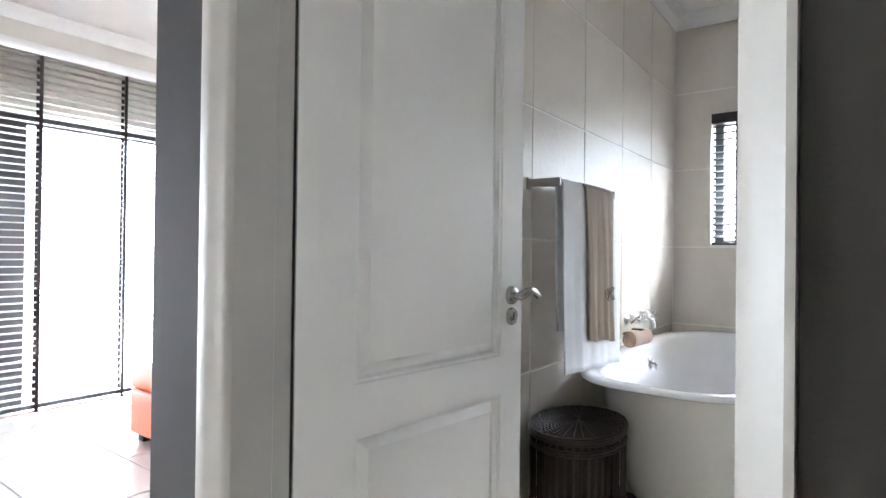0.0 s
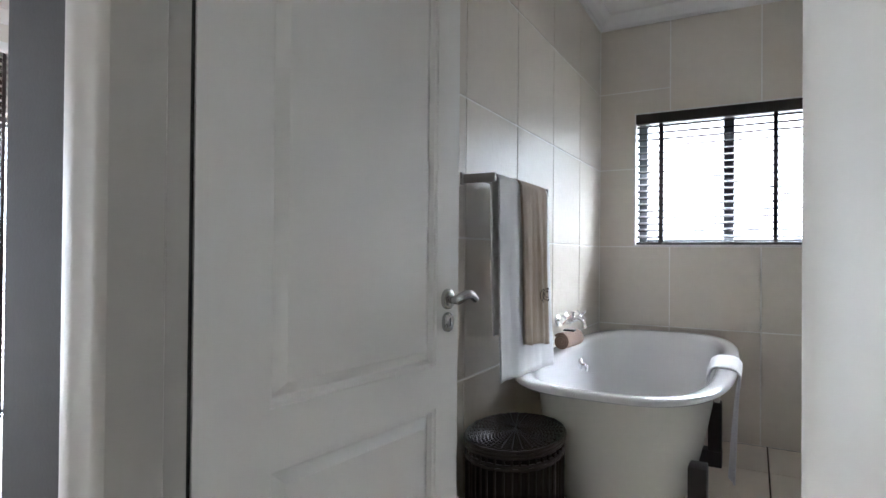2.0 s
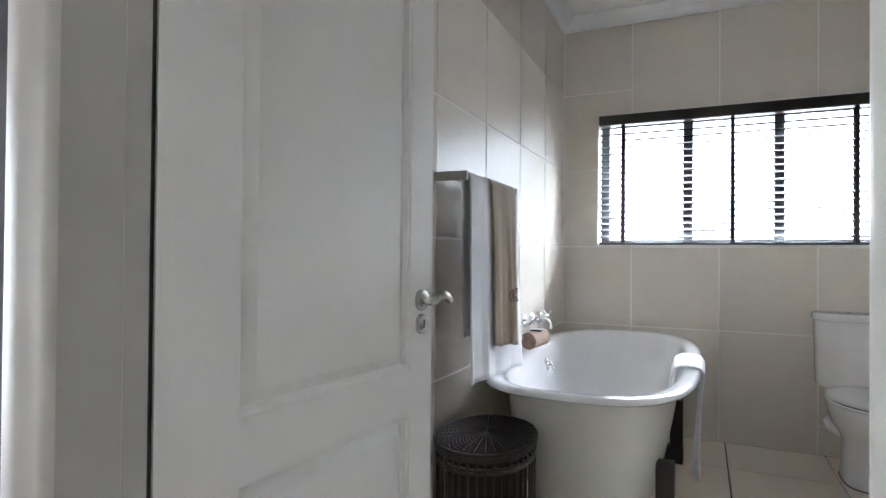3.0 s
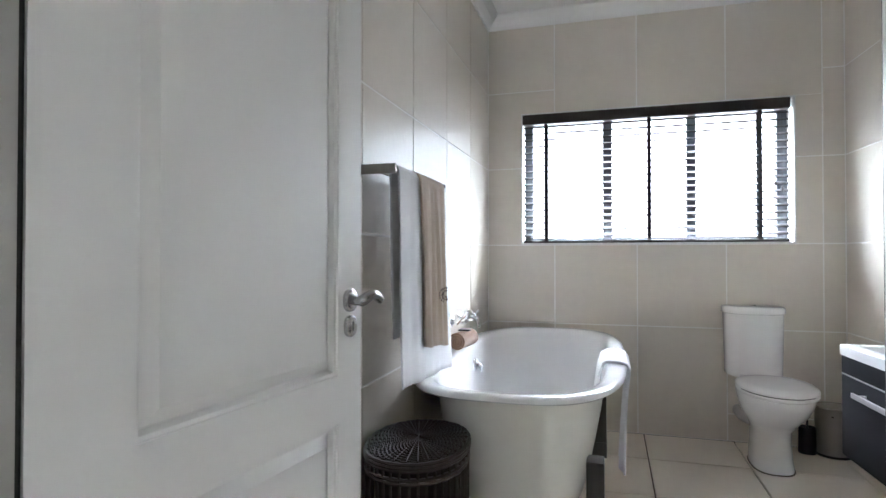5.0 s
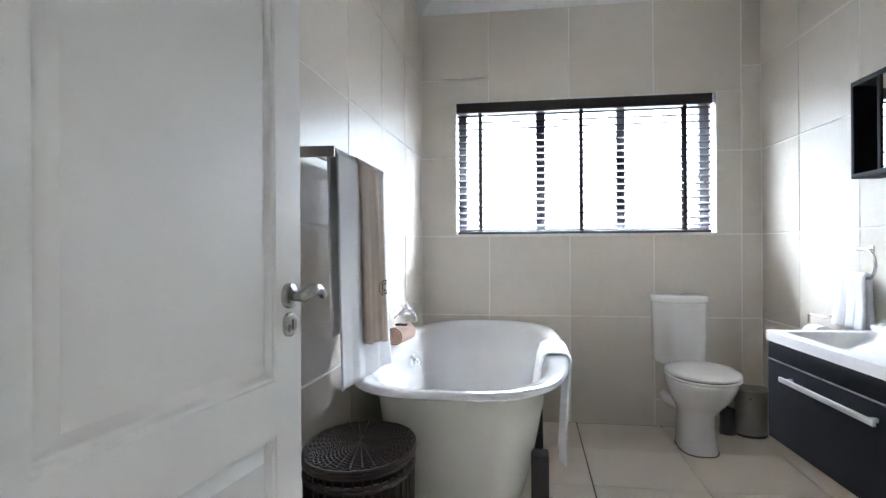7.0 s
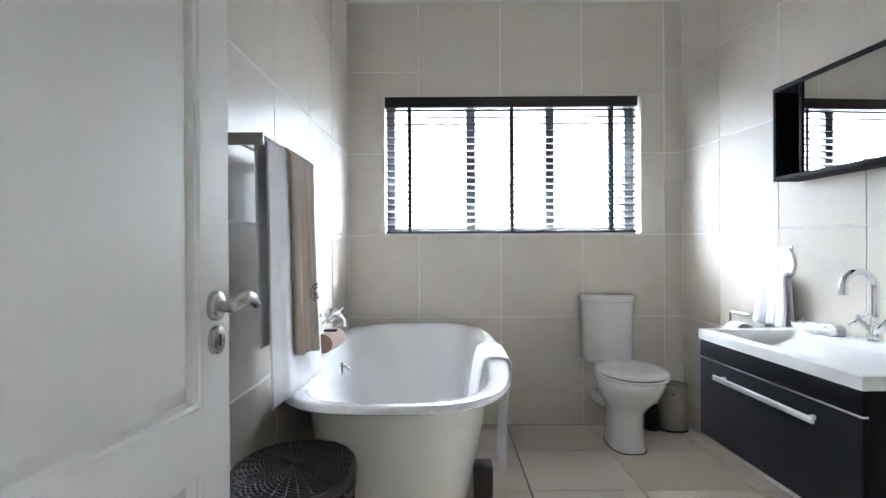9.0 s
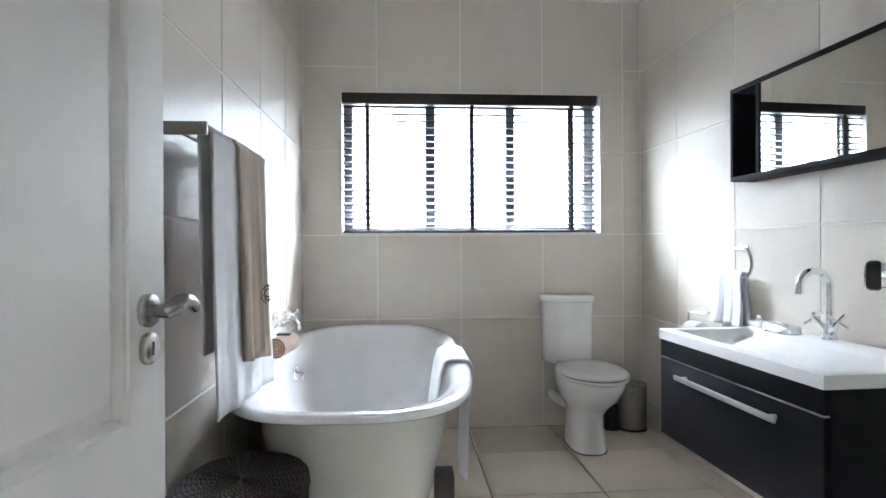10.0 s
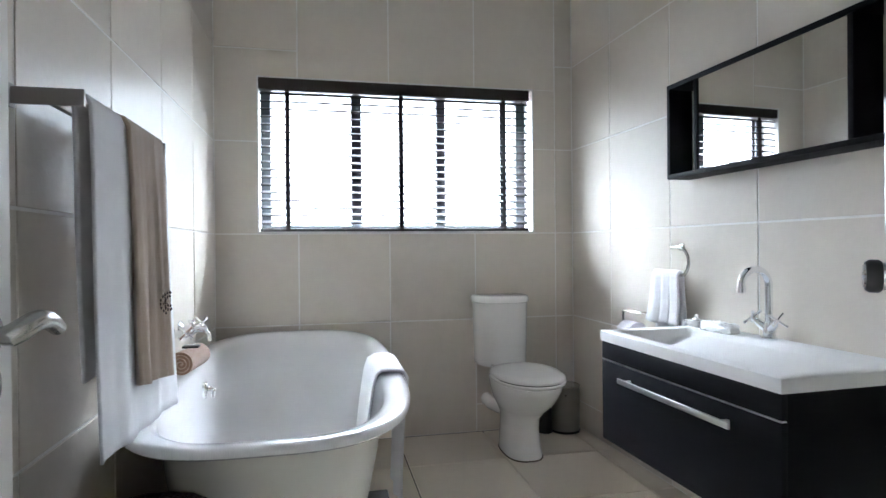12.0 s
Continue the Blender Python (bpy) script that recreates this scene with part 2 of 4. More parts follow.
# living space and hall round the camera
structure("living_floor_base", box(NB(), LX - 0.3, 3.2, 2.2, SO, -0.12, -0.01), LGROUT, "grey joints of the living area floor", "floor")
structure("living_floor", box(NB(), LX - 0.3, L - TW, SO, 9.1, -0.12, -0.01), LGROUT, "grey joints of the living room floor", "floor")
structure("living_ceiling", box(NB(), LX - 0.3, 3.2, 2.2, SO, H, H + 0.1), WHITE, "white painted hall ceiling", "ceiling")
structure("living_ceiling_far", box(NB(), LX - 0.3, L - TW, SO, 9.1, H, H + 0.1), WHITE, "white painted living room ceiling", "ceiling")
bm = NB()
# opening runs on south of y 5.3, unseen, added to light the hall
for y0, y1, z0, z1 in ((2.2, 2.7, 0, H), (8.6, 9.2, 0, H), (2.7, 8.6, 2.0, H)):
    box(bm, LX - 0.2, LX, y0, y1, z0, z1)
structure("living_wall_west", bm, CREAM, "cream wall above the patio door", "wall")
structure("living_wall_north", box(NB(), LX - 0.2, L - TW, 9.0, 9.2, 0, H), CREAM, "cream living room wall", "wall")
structure("hall_wall_south", box(NB(), LX - 0.2, 3.2, 2.0, 2.2, 0, H), CREAM, "cream painted hall wall", "wall")
structure("hall_wall_east", box(NB(), 2.2, 2.4, 2.2, S, 0, H), CREAM, "cream painted hall end wall", "wall")
structure("living_cornice", loft(NB(), [[(LX + d, y, z) for d, z in prof] for y in (2.2, 9.0)]), WHITE, "white coved living room cornice", "cornice")

# ---- door frame and door ----
def door_frame():
    f = tagged(thing("door_1", (DX0, SO, 0), "white two-panel bathroom door standing open in its steel frame", "door"), kind="structure")
    y0, y1 = SO - 0.015, S + 0.006
    for side in (0, 1):
        bm = NB()
        if side == 0:
            prof = [(-0.573, y0), (-0.556, y0 - 0.006), (-0.532, y0 - 0.006), (-0.524, y0 - 0.002), (-0.496, y0 - 0.002), (-0.485, y0 + 0.001), (-0.477, y0 + 0.009),
                    (-0.477, 5.622), (-0.484, 5.628), (-0.499, 5.628), (-0.499, 5.680), (-0.573, 5.680)]
        else:
            prof = [(0.3785, 5.414), (0.372, 5.414), (0.350, 5.430), (0.338, 5.446), (0.334, 5.460), (0.3345, 5.475), (0.345, 5.51), (0.358, 5.56), (0.368, 5.61), (0.3785, 5.655)]
        loft(bm, [[(x, y, z) for x, y in prof] for z in (0.0, DH)])
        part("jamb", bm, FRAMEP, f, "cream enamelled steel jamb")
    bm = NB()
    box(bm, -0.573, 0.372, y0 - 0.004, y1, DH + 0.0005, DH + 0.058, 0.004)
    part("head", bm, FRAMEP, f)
    # added dark strip: the rebate's shadow between jamb and leaf
    part("seal", box(NB(), -0.560, -0.5015, 5.6805, 5.689, 0.0, DH), GAPSHADE, f, "dark strip standing in for the rebate shadow", 0)
    return f


door_1 = door_frame()
# leaf: u along the leaf from the hinge, w out of its visible face, z up
HINGE, ANG = (-0.498, 5.690), math.atan2(6.458 - 5.690, -0.406 + 0.498)
LEAF = Matrix.Translation((HINGE[0], HINGE[1], 0.006)) @ Matrix.Rotation(ANG, 4, "Z") @ Matrix.Rotation(radians(180), 4, "Z") @ Matrix.Scale(-1, 4, (1, 0, 0))
LW, LH, LT = 0.775, 2.02, 0.040


def leaf_point(u, w, z):
    return LEAF @ Vector((u, w, z))


def door_leaf(parent):
    bm = NB()
    us, zs = [0, 0.152, 0.678, LW], [0, 0.20, 0.694, 0.803, 1.86, LH]
    for face in (0, -LT):
        out = 1 if face == 0 else -1
        grid = {(i, k): bm.verts.new((u, face, z)) for i, u in enumerate(us) for k, z in enumerate(zs)}
        for i in range(3):
            for k in range(5):
                if i == 1 and k in (1, 3):
                    rings = [[(us[1] + d, face + out * w, zs[k] + d), (us[2] - d, face + out * w, zs[k] + d), (us[2] - d, face + out * w, zs[k + 1] - d), (us[1] + d, face + out * w, zs[k + 1] - d)]
                             for d, w in ((0.001, 0.0), (0.003, -0.004), (0.010, -0.006), (0.0115, -0.010), (0.016, -0.018), (0.019, -0.018), (0.042, -0.005), (0.0435, -0.0035), (0.050, -0.0032))]
                    prev = [grid[i, k], grid[i + 1, k], grid[i + 1, k + 1], grid[i, k + 1]]
                    for r in rings:
                        cur = [bm.verts.new(p) for p in r]
                        for a in range(4):
                            bm.faces.new((prev[a], prev[(a + 1) % 4], cur[(a + 1) % 4], cur[a]))
                        prev = cur
                    bm.faces.new(prev)
                else:
                    bm.faces.new([grid[i, k], grid[i + 1, k], grid[i + 1, k + 1], grid[i, k + 1]])
    for u in (0, LW):
        bm.faces.new([bm.verts.new(p) for p in ((u, 0, 0), (u, -LT, 0), (u, -LT, LH), (u, 0, LH))])
    for z in (0, LH):
        bm.faces.new([bm.verts.new(p) for p in ((0, 0, z), (LW, 0, z), (LW, -LT, z), (0, -LT, z))])
    bmesh.ops.remove_doubles(bm, verts=bm.verts, dist=0.0002)
    for v in bm.verts:
        v.co = LEAF @ v.co
    leaf = part("leaf", bm, DOORP, parent, "white painted door leaf with two moulded panels", smooth=25)
    hu = 0.722
    # rose and lever
    def plate(cz, h, rw):
        bm = NB()
        rings = []
        for w, k in ((0.0, 1.0), (0.007, 1.0), (0.010, 0.93), (0.0115, 0.8)):
            rings.append([leaf_point(hu + rw * k * math.cos(t * math.tau / 32) * 1.0, w, cz + h * k * math.copysign(abs(math.sin(t * math.tau / 32)) ** 0.8, math.sin(t * math.tau / 32))) for t in range(32)])
        return loft(bm, rings)
    hz, kz = 0.976, 0.915
    part("rose", plate(hz, 0.027, 0.026), STEEL, leaf, "brushed steel oval rose")
    part("escutcheon", plate(kz, 0.026, 0.022), STEEL, leaf, "brushed steel oval keyhole plate")
    bm = NB()
    box(bm, hu - 0.0022, hu + 0.0022, 0.0105, 0.0122, kz - 0.011, kz + 0.011, 0, LEAF)
    part("keyhole", bm, BLACKP, leaf)
    pts = [(0, 0.008, 0), (0, 0.024, -0.001), (0.002, 0.033, -0.001), (0.012, 0.040, 0.004), (0.034, 0.044, 0.011), (0.056, 0.045, 0.013), (0.078, 0.045, 0.011), (0.098, 0.044, 0.006), (0.122, 0.043, -0.003)]
    # the lever points back over the leaf's edge
    part("lever", tube(NB(), [leaf_point(hu + 0.62 * du, w, hz + dz) for du, w, dz in pts], [0.010, 0.011, 0.0135, 0.0138, 0.0132, 0.0125, 0.0118, 0.011, 0.010], 14), STEEL, leaf, "curved brushed steel lever")
    bm = NB()
    box(bm, LW + 0.0005, LW + 0.002, -0.032, -0.008, 0.86, 1.06, 0, LEAF)
    part("lock_plate", bm, STEEL, leaf)


door_leaf(door_1)

# ---- bathroom window and blind ----
window_1 = tagged(thing("window_1", (0.42, N + 0.15, WZ0), "dark aluminium three-light bathroom window", "window"), kind="structure")
bm = NB()
for x0, x1, y0, y1, z0, z1 in ((WX0 - 0.0, WX0 + 0.008, N - 0.002, N + PG + T, WZ0, WZ1), (WX1 - 0.008, WX1, N - 0.002, N + PG + T, WZ0, WZ1), (WX0, WX1, N - 0.002, N + PG + T, WZ1 - 0.008, WZ1)):
    box(bm, x0, x1, y0, y1, z0, z1)
part("reveal", bm, PLASTER, window_1, "white plastered reveal", 0)
bm = NB()
box(bm, WX0, WX1, N - 0.006, N + PG + T, WZ0 - 0.001, WZ0 + 0.012, 0.003)
part("window_sill", bm, PLASTER, window_1, "white sill")
WY0, WY1 = N + 0.135, N + 0.185
for x0, x1 in ((WX0 + 0.008, WX0 + 0.06), (0.14, 0.20), (0.645, 0.70), (WX1 - 0.065, WX1 - 0.008)):
    part("mullion", box(NB(), x0, x1, WY0, WY1, WZ0 + 0.012, WZ1 - 0.008, 0.004), DARKALU, window_1)
for z0, z1 in ((WZ0 + 0.0125, WZ0 + 0.05), (WZ1 - 0.055, WZ1 - 0.0085)):
    part("window_frame", box(NB(), WX0 + 0.0085, WX1 - 0.0085, WY0 + 0.004, WY1 - 0.004, z0, z1, 0.003), DARKALU, window_1)
for x0, x1 in ((WX0 + 0.06, 0.14), (0.20, 0.645), (0.70, WX1 - 0.065)):
    p = part("pane", box(NB(), x0, x1, WY0 + 0.022, WY0 + 0.026, WZ0 + 0.05, WZ1 - 0.055), GLASS, window_1, smooth=0)
    p.visible_shadow = False


def blind(name, at, label, x0, x1, y, ztop, zbot, pitch, depth, tilt, head, tapes, slat_mat, head_mat, cord=True, m=None):
    """A slatted blind along x, its slats centred on y; m lays it on another wall."""
    m = m if m is not None else Matrix.Identity(4)
    b = thing(name, m @ Vector(at), label, "blind")
    bm = box(NB(), x0, x1, y - 0.036, y + 0.028, ztop - head, ztop, 0.004, m)
    part("headrail", bm, head_mat, b, "dark wooden pelmet")
    part("bottom_rail", box(NB(), x0 + 0.004, x1 - 0.004, y - depth / 2, y + depth / 2, zbot, zbot + 0.018, 0.003, m), head_mat, b)
    z = zbot + 0.018 + pitch * 0.8
    zs = []
    while z < ztop - head - 0.006:
        zs.append(z)
        z += pitch
    a = radians(tilt)
    rings = []
    for k in range(7):
        s = (k / 6 - 0.5) * depth
        rings.append((s * math.cos(a), s * math.sin(a) + 0.003 * (1 - (2 * k / 6 - 1) ** 2)))
    bm = NB()
    loop = [(dy, dz + 0.0023) for dy, dz in rings] + [(dy, dz - 0.0023) for dy, dz in reversed(rings)]
    loft(bm, [[m @ Vector((x, dy, dz)) - m @ Vector((0, 0, 0)) for dy, dz in loop] for x in (x0 + 0.006, x1 - 0.006)])
    first = part("slat", bm, slat_mat, b, smooth=30)
    first.matrix_basis = Matrix.Translation(m @ Vector((0, y, zs[0])))
    for z in zs[1:]:
        o = first.copy()
        scene.collection.objects.link(o)
        o.matrix_basis = Matrix.Translation(m @ Vector((random.uniform(-0.0015, 0.0015), y, z + random.uniform(-0.001, 0.001))))
    for tx in tapes:
        bm = NB()
        for side in (-1, 1):
            yy = y + side * (depth / 2 + 0.002)
            box(bm, tx - 0.011, tx + 0.011, yy - 0.0006, yy + 0.0006, zbot + 0.004, ztop - head + 0.004, 0, m)
        part("ladder_tape", bm, TAPEM, b, "dark fabric ladder tape", 0)
    if cord:
        for dx, zz in ((0.0, 0.49), (0.035, 0.52)):
            bm = tube(NB(), [m @ Vector((cord + dx, y - depth / 2 - 0.008, ztop - head)), m @ Vector((cord + dx + 0.002, y - depth / 2 - 0.009, ztop - zz))], 0.0012, 6)
            part("cord", bm, TAPEM, b)
            bm = NB()
            lathe(bm, m @ Vector((cord + dx + 0.002, y - depth / 2 - 0.009, ztop - zz - 0.028)), [(0.003, 0.03), (0.0065, 0.02), (0.008, 0.004), (0.005, 0.0)], 10)
            part("cord_pull", bm, DARKWOOD, b)
    return b


blind("venetian_blind", (0.42, N, WZ0), "dark wooden venetian blind with open slats in the window", -0.362, 1.186, N + 0.038, WZ1 - 0.001, WZ0 + 0.013, 0.0415, 0.048, 21, 0.068,
      (-0.212, 0.418, 1.03), SLATW, DARKWOOD, cord=1.105)

# ---- bath ----
BX, BY, BA, BB, BZ = -0.165, 7.893, 0.416, 0.925, 0.64


def bath():
    b = thing("bathtub", (BX, BY, 0), "white freestanding roll-rim bathtub on dark timber cradles", "bathtub")
    def ring(d, z, k=1.0, n=96):
        return oval(BX, BY, BA - d, BB - d * k, z, n, 3.3)
    outer = [(0.030, 0.612, 1.0), (0.074, 0.604, 1.0), (0.086, 0.575, 1.05), (0.098, 0.47, 1.1), (0.118, 0.36, 1.2), (0.142, 0.24, 1.3), (0.165, 0.15, 1.4), (0.19, 0.10, 1.5), (0.225, 0.082, 1.6)]
    part("shell", loft(NB(), [ring(*o) for o in outer], cap0=False), ENAMEL_OUT, b, "cream-white outer shell", smooth=50)
    inner = [(0.030, 0.612, 1.0), (0.008, 0.614, 1.0), (0.0, 0.620, 1.0), (0.001, 0.629, 1.0), (0.010, 0.637, 1.0), (0.024, BZ, 1.0), (0.052, BZ - 0.002, 1.0), (0.070, 0.630, 1.0), (0.082, 0.610, 1.02),
             (0.100, 0.52, 1.15), (0.134, 0.38, 1.35), (0.168, 0.26, 1.6), (0.20, 0.19, 1.8), (0.245, 0.155, 1.9), (0.31, 0.148, 1.7)]
    part("tub", loft(NB(), [ring(*o) for o in inner], cap0=False), ENAMEL, b, "glossy white enamel tub with broad rolled rim", smooth=50)
    m = Matrix.Rotation(radians(90), 4, "Y")
    o = (-0.480, 7.985, 0.537)
    part("overflow", lathe(NB(), o, [(0.0, 0.0), (0.032, 0.0), (0.033, 0.008), (0.028, 0.014), (0.012, 0.016), (0.011, 0.03), (0.006, 0.034)], 24, m), CHROME, b, "chrome overflow knob")
    bm = tube(NB(), [(o[0] + 0.02, o[1], o[2] + 0.008), (o[0] + 0.034, o[1] + 0.004, o[2] - 0.006), (o[0] + 0.032, o[1] + 0.006, o[2] - 0.03)], [0.009, 0.011, 0.007], 10)
    part("overflow_lever", bm, CHROME, b)
    part("plug_hole", lathe(NB(), (BX, 8.0, 0.150), [(0.034, 0.0), (0.034, 0.003), (0.026, 0.004), (0.0, 0.002)], 20), CHROME, b)
    for y in (7.36, 8.40):
        c = part("cradle", box(NB(), BX - 0.27, BX + 0.33, y - 0.045, y + 0.045, 0.0, 0.082, 0.004), WOODBLK, b, "dark stained timber cradle beam")
        for sx in (-1, 1):
            x = BX + (0.296 if sx > 0 else -0.302)
            part("post", box(NB(), x - 0.032, x + 0.032, y - 0.044, y + 0.044, 0.0825, 0.335, 0.004), WOODBLK, c)
            if y > 8 and sx > 0:
                part("pad", box(NB(), x - 0.012 + sx * 0.008, x + 0.012 + sx * 0.012, y - 0.03, y + 0.03, 0.3355, 0.385, 0.003), ENAMEL_OUT, c, "pale plastic pad")
    return b


bath()


def bath_mixer():
    x, y, z = L, 8.02, 0.762
    t = thing("bath_mixer", (x, y, z), "chrome wall-mounted bath mixer with cross handles", "tap")
    mx = Matrix.Rotation(radians(90), 4, "Y")
    for dy in (-0.075, 0.075):
        part("flange", lathe(NB(), (x + 0.001, y + dy, z), [(0.0, 0.0), (0.034, 0.0), (0.033, 0.006), (0.02, 0.014), (0.013, 0.018), (0.013, 0.06), (0.0, 0.062)], 24, mx), CHROME, t)
    bm = tube(NB(), [(x + 0.062, y - 0.10, z), (x + 0.062, y + 0.10, z)], 0.017, 16)
    part("body", bm, CHROME, t)
    part("spout", tube(NB(), [(x + 0.062, y, z + 0.004), (x + 0.085, y, z + 0.008), (x + 0.11, y, z + 0.001), (x + 0.122, y, z - 0.016), (x + 0.124, y, z - 0.04)], [0.013, 0.012, 0.011, 0.011, 0.012], 14), CHROME, t)
    part("diverter", lathe(NB(), (x + 0.062, y, z), [(0.010, 0.0), (0.010, 0.03), (0.014, 0.034), (0.014, 0.044), (0.0, 0.046)], 14), CHROME, t)
    for dy in (-0.115, 0.115):
        h = part("handle", tube(NB(), [(x + 0.062, y + 0.85 * dy, z), (x + 0.07, y + 1.22 * dy, z + 0.012)], [0.012, 0.009], 12), CHROME, t)
        c = Vector((x + 0.07, y + 1.22 * dy, z + 0.012))
        for k in range(4):
            d = Vector((math.cos(radians(45 + 90 * k)), 0.0, math.sin(radians(45 + 90 * k))))
            part("spoke", tube(NB(), [c, c + 0.026 * d, c + 0.032 * d], [0.005, 0.0055, 0.007], 8), CHROME, h)
    return t


bath_mixer()


# ---- cloths ----
def cloth(name, label, x_mid, gap, y0, y1, ztop, zf, zb, material, seed, flare=0.0, fold=0.012, nu=44, nv=56, thick=0.006, folds=5.0, skew=0.0, rise=1.0, back=0.3, lean=0.0):
    """A towel over a bar along y: the front falls to zf on the +x side, the back to zb."""
    rnd = random.Random(seed)
    ph = [rnd.uniform(0, 6.28) for _ in range(4)]
    lf, lb, r = ztop - zf, ztop - zb, gap / 2
    total = lf + lb + math.pi * r
    bm = NB()
    rows = []
    for j in range(nv + 1):
        s = total * j / nv
        row = []
        for i in range(nu + 1):
            u = i / nu
            if s < lb:
                x, z, d = x_mid - r, zb + s, (lb - s) / max(lb, 0.01)
                side = -1
            elif s < lb + math.pi * r:
                a = (s - lb) / r
                x, z, d, side = x_mid - r * math.cos(a), ztop + rise * r * math.sin(a), 0.0, 0
            else:
                x, z, d, side = x_mid + r, ztop - (s - lb - math.pi * r), (s - lb - math.pi * r) / lf, 1
            amp = fold * (0.25 + 0.9 * d)
            w = math.sin(folds * math.tau * u + ph[0] + 0.7 * d) * 0.6 + math.sin(folds * 0.47 * math.tau * u + ph[1] - 0.5 * d) * 0.5 + 0.25 * math.sin(2.3 * folds * math.tau * u + ph[2])
            y = y0 + (y1 - y0) * u + flare * d * u + (lean if side > 0 else 3.0 * lean) * d * (1 - u) + 0.35 * amp * math.cos(folds * math.tau * u + ph[0]) + 0.004 * math.sin(6 * d + ph[3])
            if side:
                x += (amp * (w + (1.0 if side > 0 else -0.2))) * (1 if side > 0 else back)
            z += (skew * u * d if side > 0 else 0.0) + 0.004 * math.sin(9 * u + ph[1]) * d
            row.append(bm.verts.new((x, y, z)))
        rows.append(row)
    for a, b in zip(rows, rows[1:]):
        for i in range(nu):
            bm.faces.new((a[i], a[i + 1], b[i + 1], b[i]))
    ob = finish(name, bm, material, 80)
    so = ob.modifiers.new("thickness", "SOLIDIFY")
    so.thickness, so.offset = thick, 0
    return tagged(ob, label, "towel")


def towel_rail():
    y0, y1, z, x = 6.84, 7.40, 1.366, -0.472
    t = thing("towel_rail", (L, (y0 + y1) / 2, z), "dull nickel double towel rail on the tiled wall", "towel rail")
    for y in (y0, y1):
        part("bracket", box(NB(), L + 0.001, x + 0.012, y - 0.004, y + 0.004, z - 0.016, z + 0.016, 0.0015), RAILM, t)
        part("wall_plate", box(NB(), L + 0.0005, L + 0.008, y - 0.016, y + 0.016, z - 0.022, z + 0.022, 0.002), RAILM, t)
    for dx in (0.0, -0.062):
        part("bar", box(NB(), x + dx - 0.007, x + dx + 0.007, y0 + 0.004, y1 - 0.004, z - 0.006, z + 0.006, 0.002), RAILM, t)
    return t


towel_rail()
cloth("bath_towel", "white cotton bath towel hanging over the towel rail", -0.475, 0.026, 6.855, 7.37, 1.370, 0.660, 0.815, TOWELW, 4, rise=0.7, back=0.08, lean=0.012, flare=0.07, fold=0.007, folds=3.0, skew=-0.03)
beige = cloth("hand_towel", "beige cotton towel with dark flower embroidery folded over the rail", -0.474, 0.034, 7.055, 7.350, 1.366, 0.765, 0.95, TOWELB, 9, lean=0.03, flare=0.01, fold=0.014, folds=3.1, skew=-0.03, thick=0.010)


def embroidery(parent, cy, cz, r):
    """A ring of stitched dots lying on the front of the towel."""
    vs = [v.co for v in parent.data.vertices if v.co.x > -0.46]
    bm = NB()
    for k in range(16):
        a = k * math.tau / 16
        for rr, s in ((r, 0.0045), (r * 0.55, 0.0036)):
            y, z = cy + rr * math.cos(a) * 0.85, cz + rr * math.sin(a)
            near = min(vs, key=lambda c: (c.y - y) ** 2 + (c.z - z) ** 2)
            lathe(bm, (near.x + 0.0045, y, z), [(0.0, 0.0), (s, 0.001), (s * 0.7, 0.003), (0.0, 0.004)], 6, Matrix.Rotation(radians(90), 4, "Y"))
    part("embroidery", bm, THREAD, parent, "dark embroidered flower motif")


embroidery(beige, 7.245, 0.94, 0.026)
embroidery(beige, 7.315, 0.94, 0.024)


def draped():
    """White towel over the east rim of the bath."""
    rnd = random.Random(3)
    bm = NB()
    prof = [(0.112, 0.36), (0.120, 0.44), (0.130, 0.52), (0.142, 0.60), (0.154, 0.636), (0.172, 0.646), (0.197, 0.6475), (0.224, 0.646), (0.246, 0.639), (0.257, 0.622), (0.255, 0.600), (0.248, 0.555), (0.242, 0.50), (0.237, 0.43), (0.233, 0.36), (0.230, 0.30), (0.227, 0.22)]
    rows = []
    n = 26
    for j, (x, z) in enumerate(prof):
        d = j / (len(prof) - 1)
        row = []
        for i in range(n + 1):
            u = i / n
            hang = max(0.0, d - 0.55) / 0.45
            y0, y1 = 7.63 + 0.04 * hang, 7.94 - 0.07 * hang
            y = y0 + (y1 - y0) * u
            wob = 0.010 * hang * math.sin(2.2 * math.tau * u + 1.2)
            row.append(bm.verts.new((x + wob + 0.006 * math.sin(5 * u + 3 * d) * (1 - hang) * (d < 0.3), y + 0.004 * math.sin(8 * d + 4 * u), z - 0.05 * hang * hang * (1 - u) + 0.002 * math.sin(9 * u))))
        rows.append(row)
    for a, b in zip(rows, rows[1:]):
        for i in range(n):
            bm.faces.new((a[i], a[i + 1], b[i + 1], b[i]))
    ob = finish("face_towel", bm, TOWELW, 80)
    so = ob.modifiers.new("thickness", "SOLIDIFY")
    so.thickness, so.offset = 0.009, 1
    tagged(ob, "white folded towel draped over the bathtub rim", "towel")


draped()


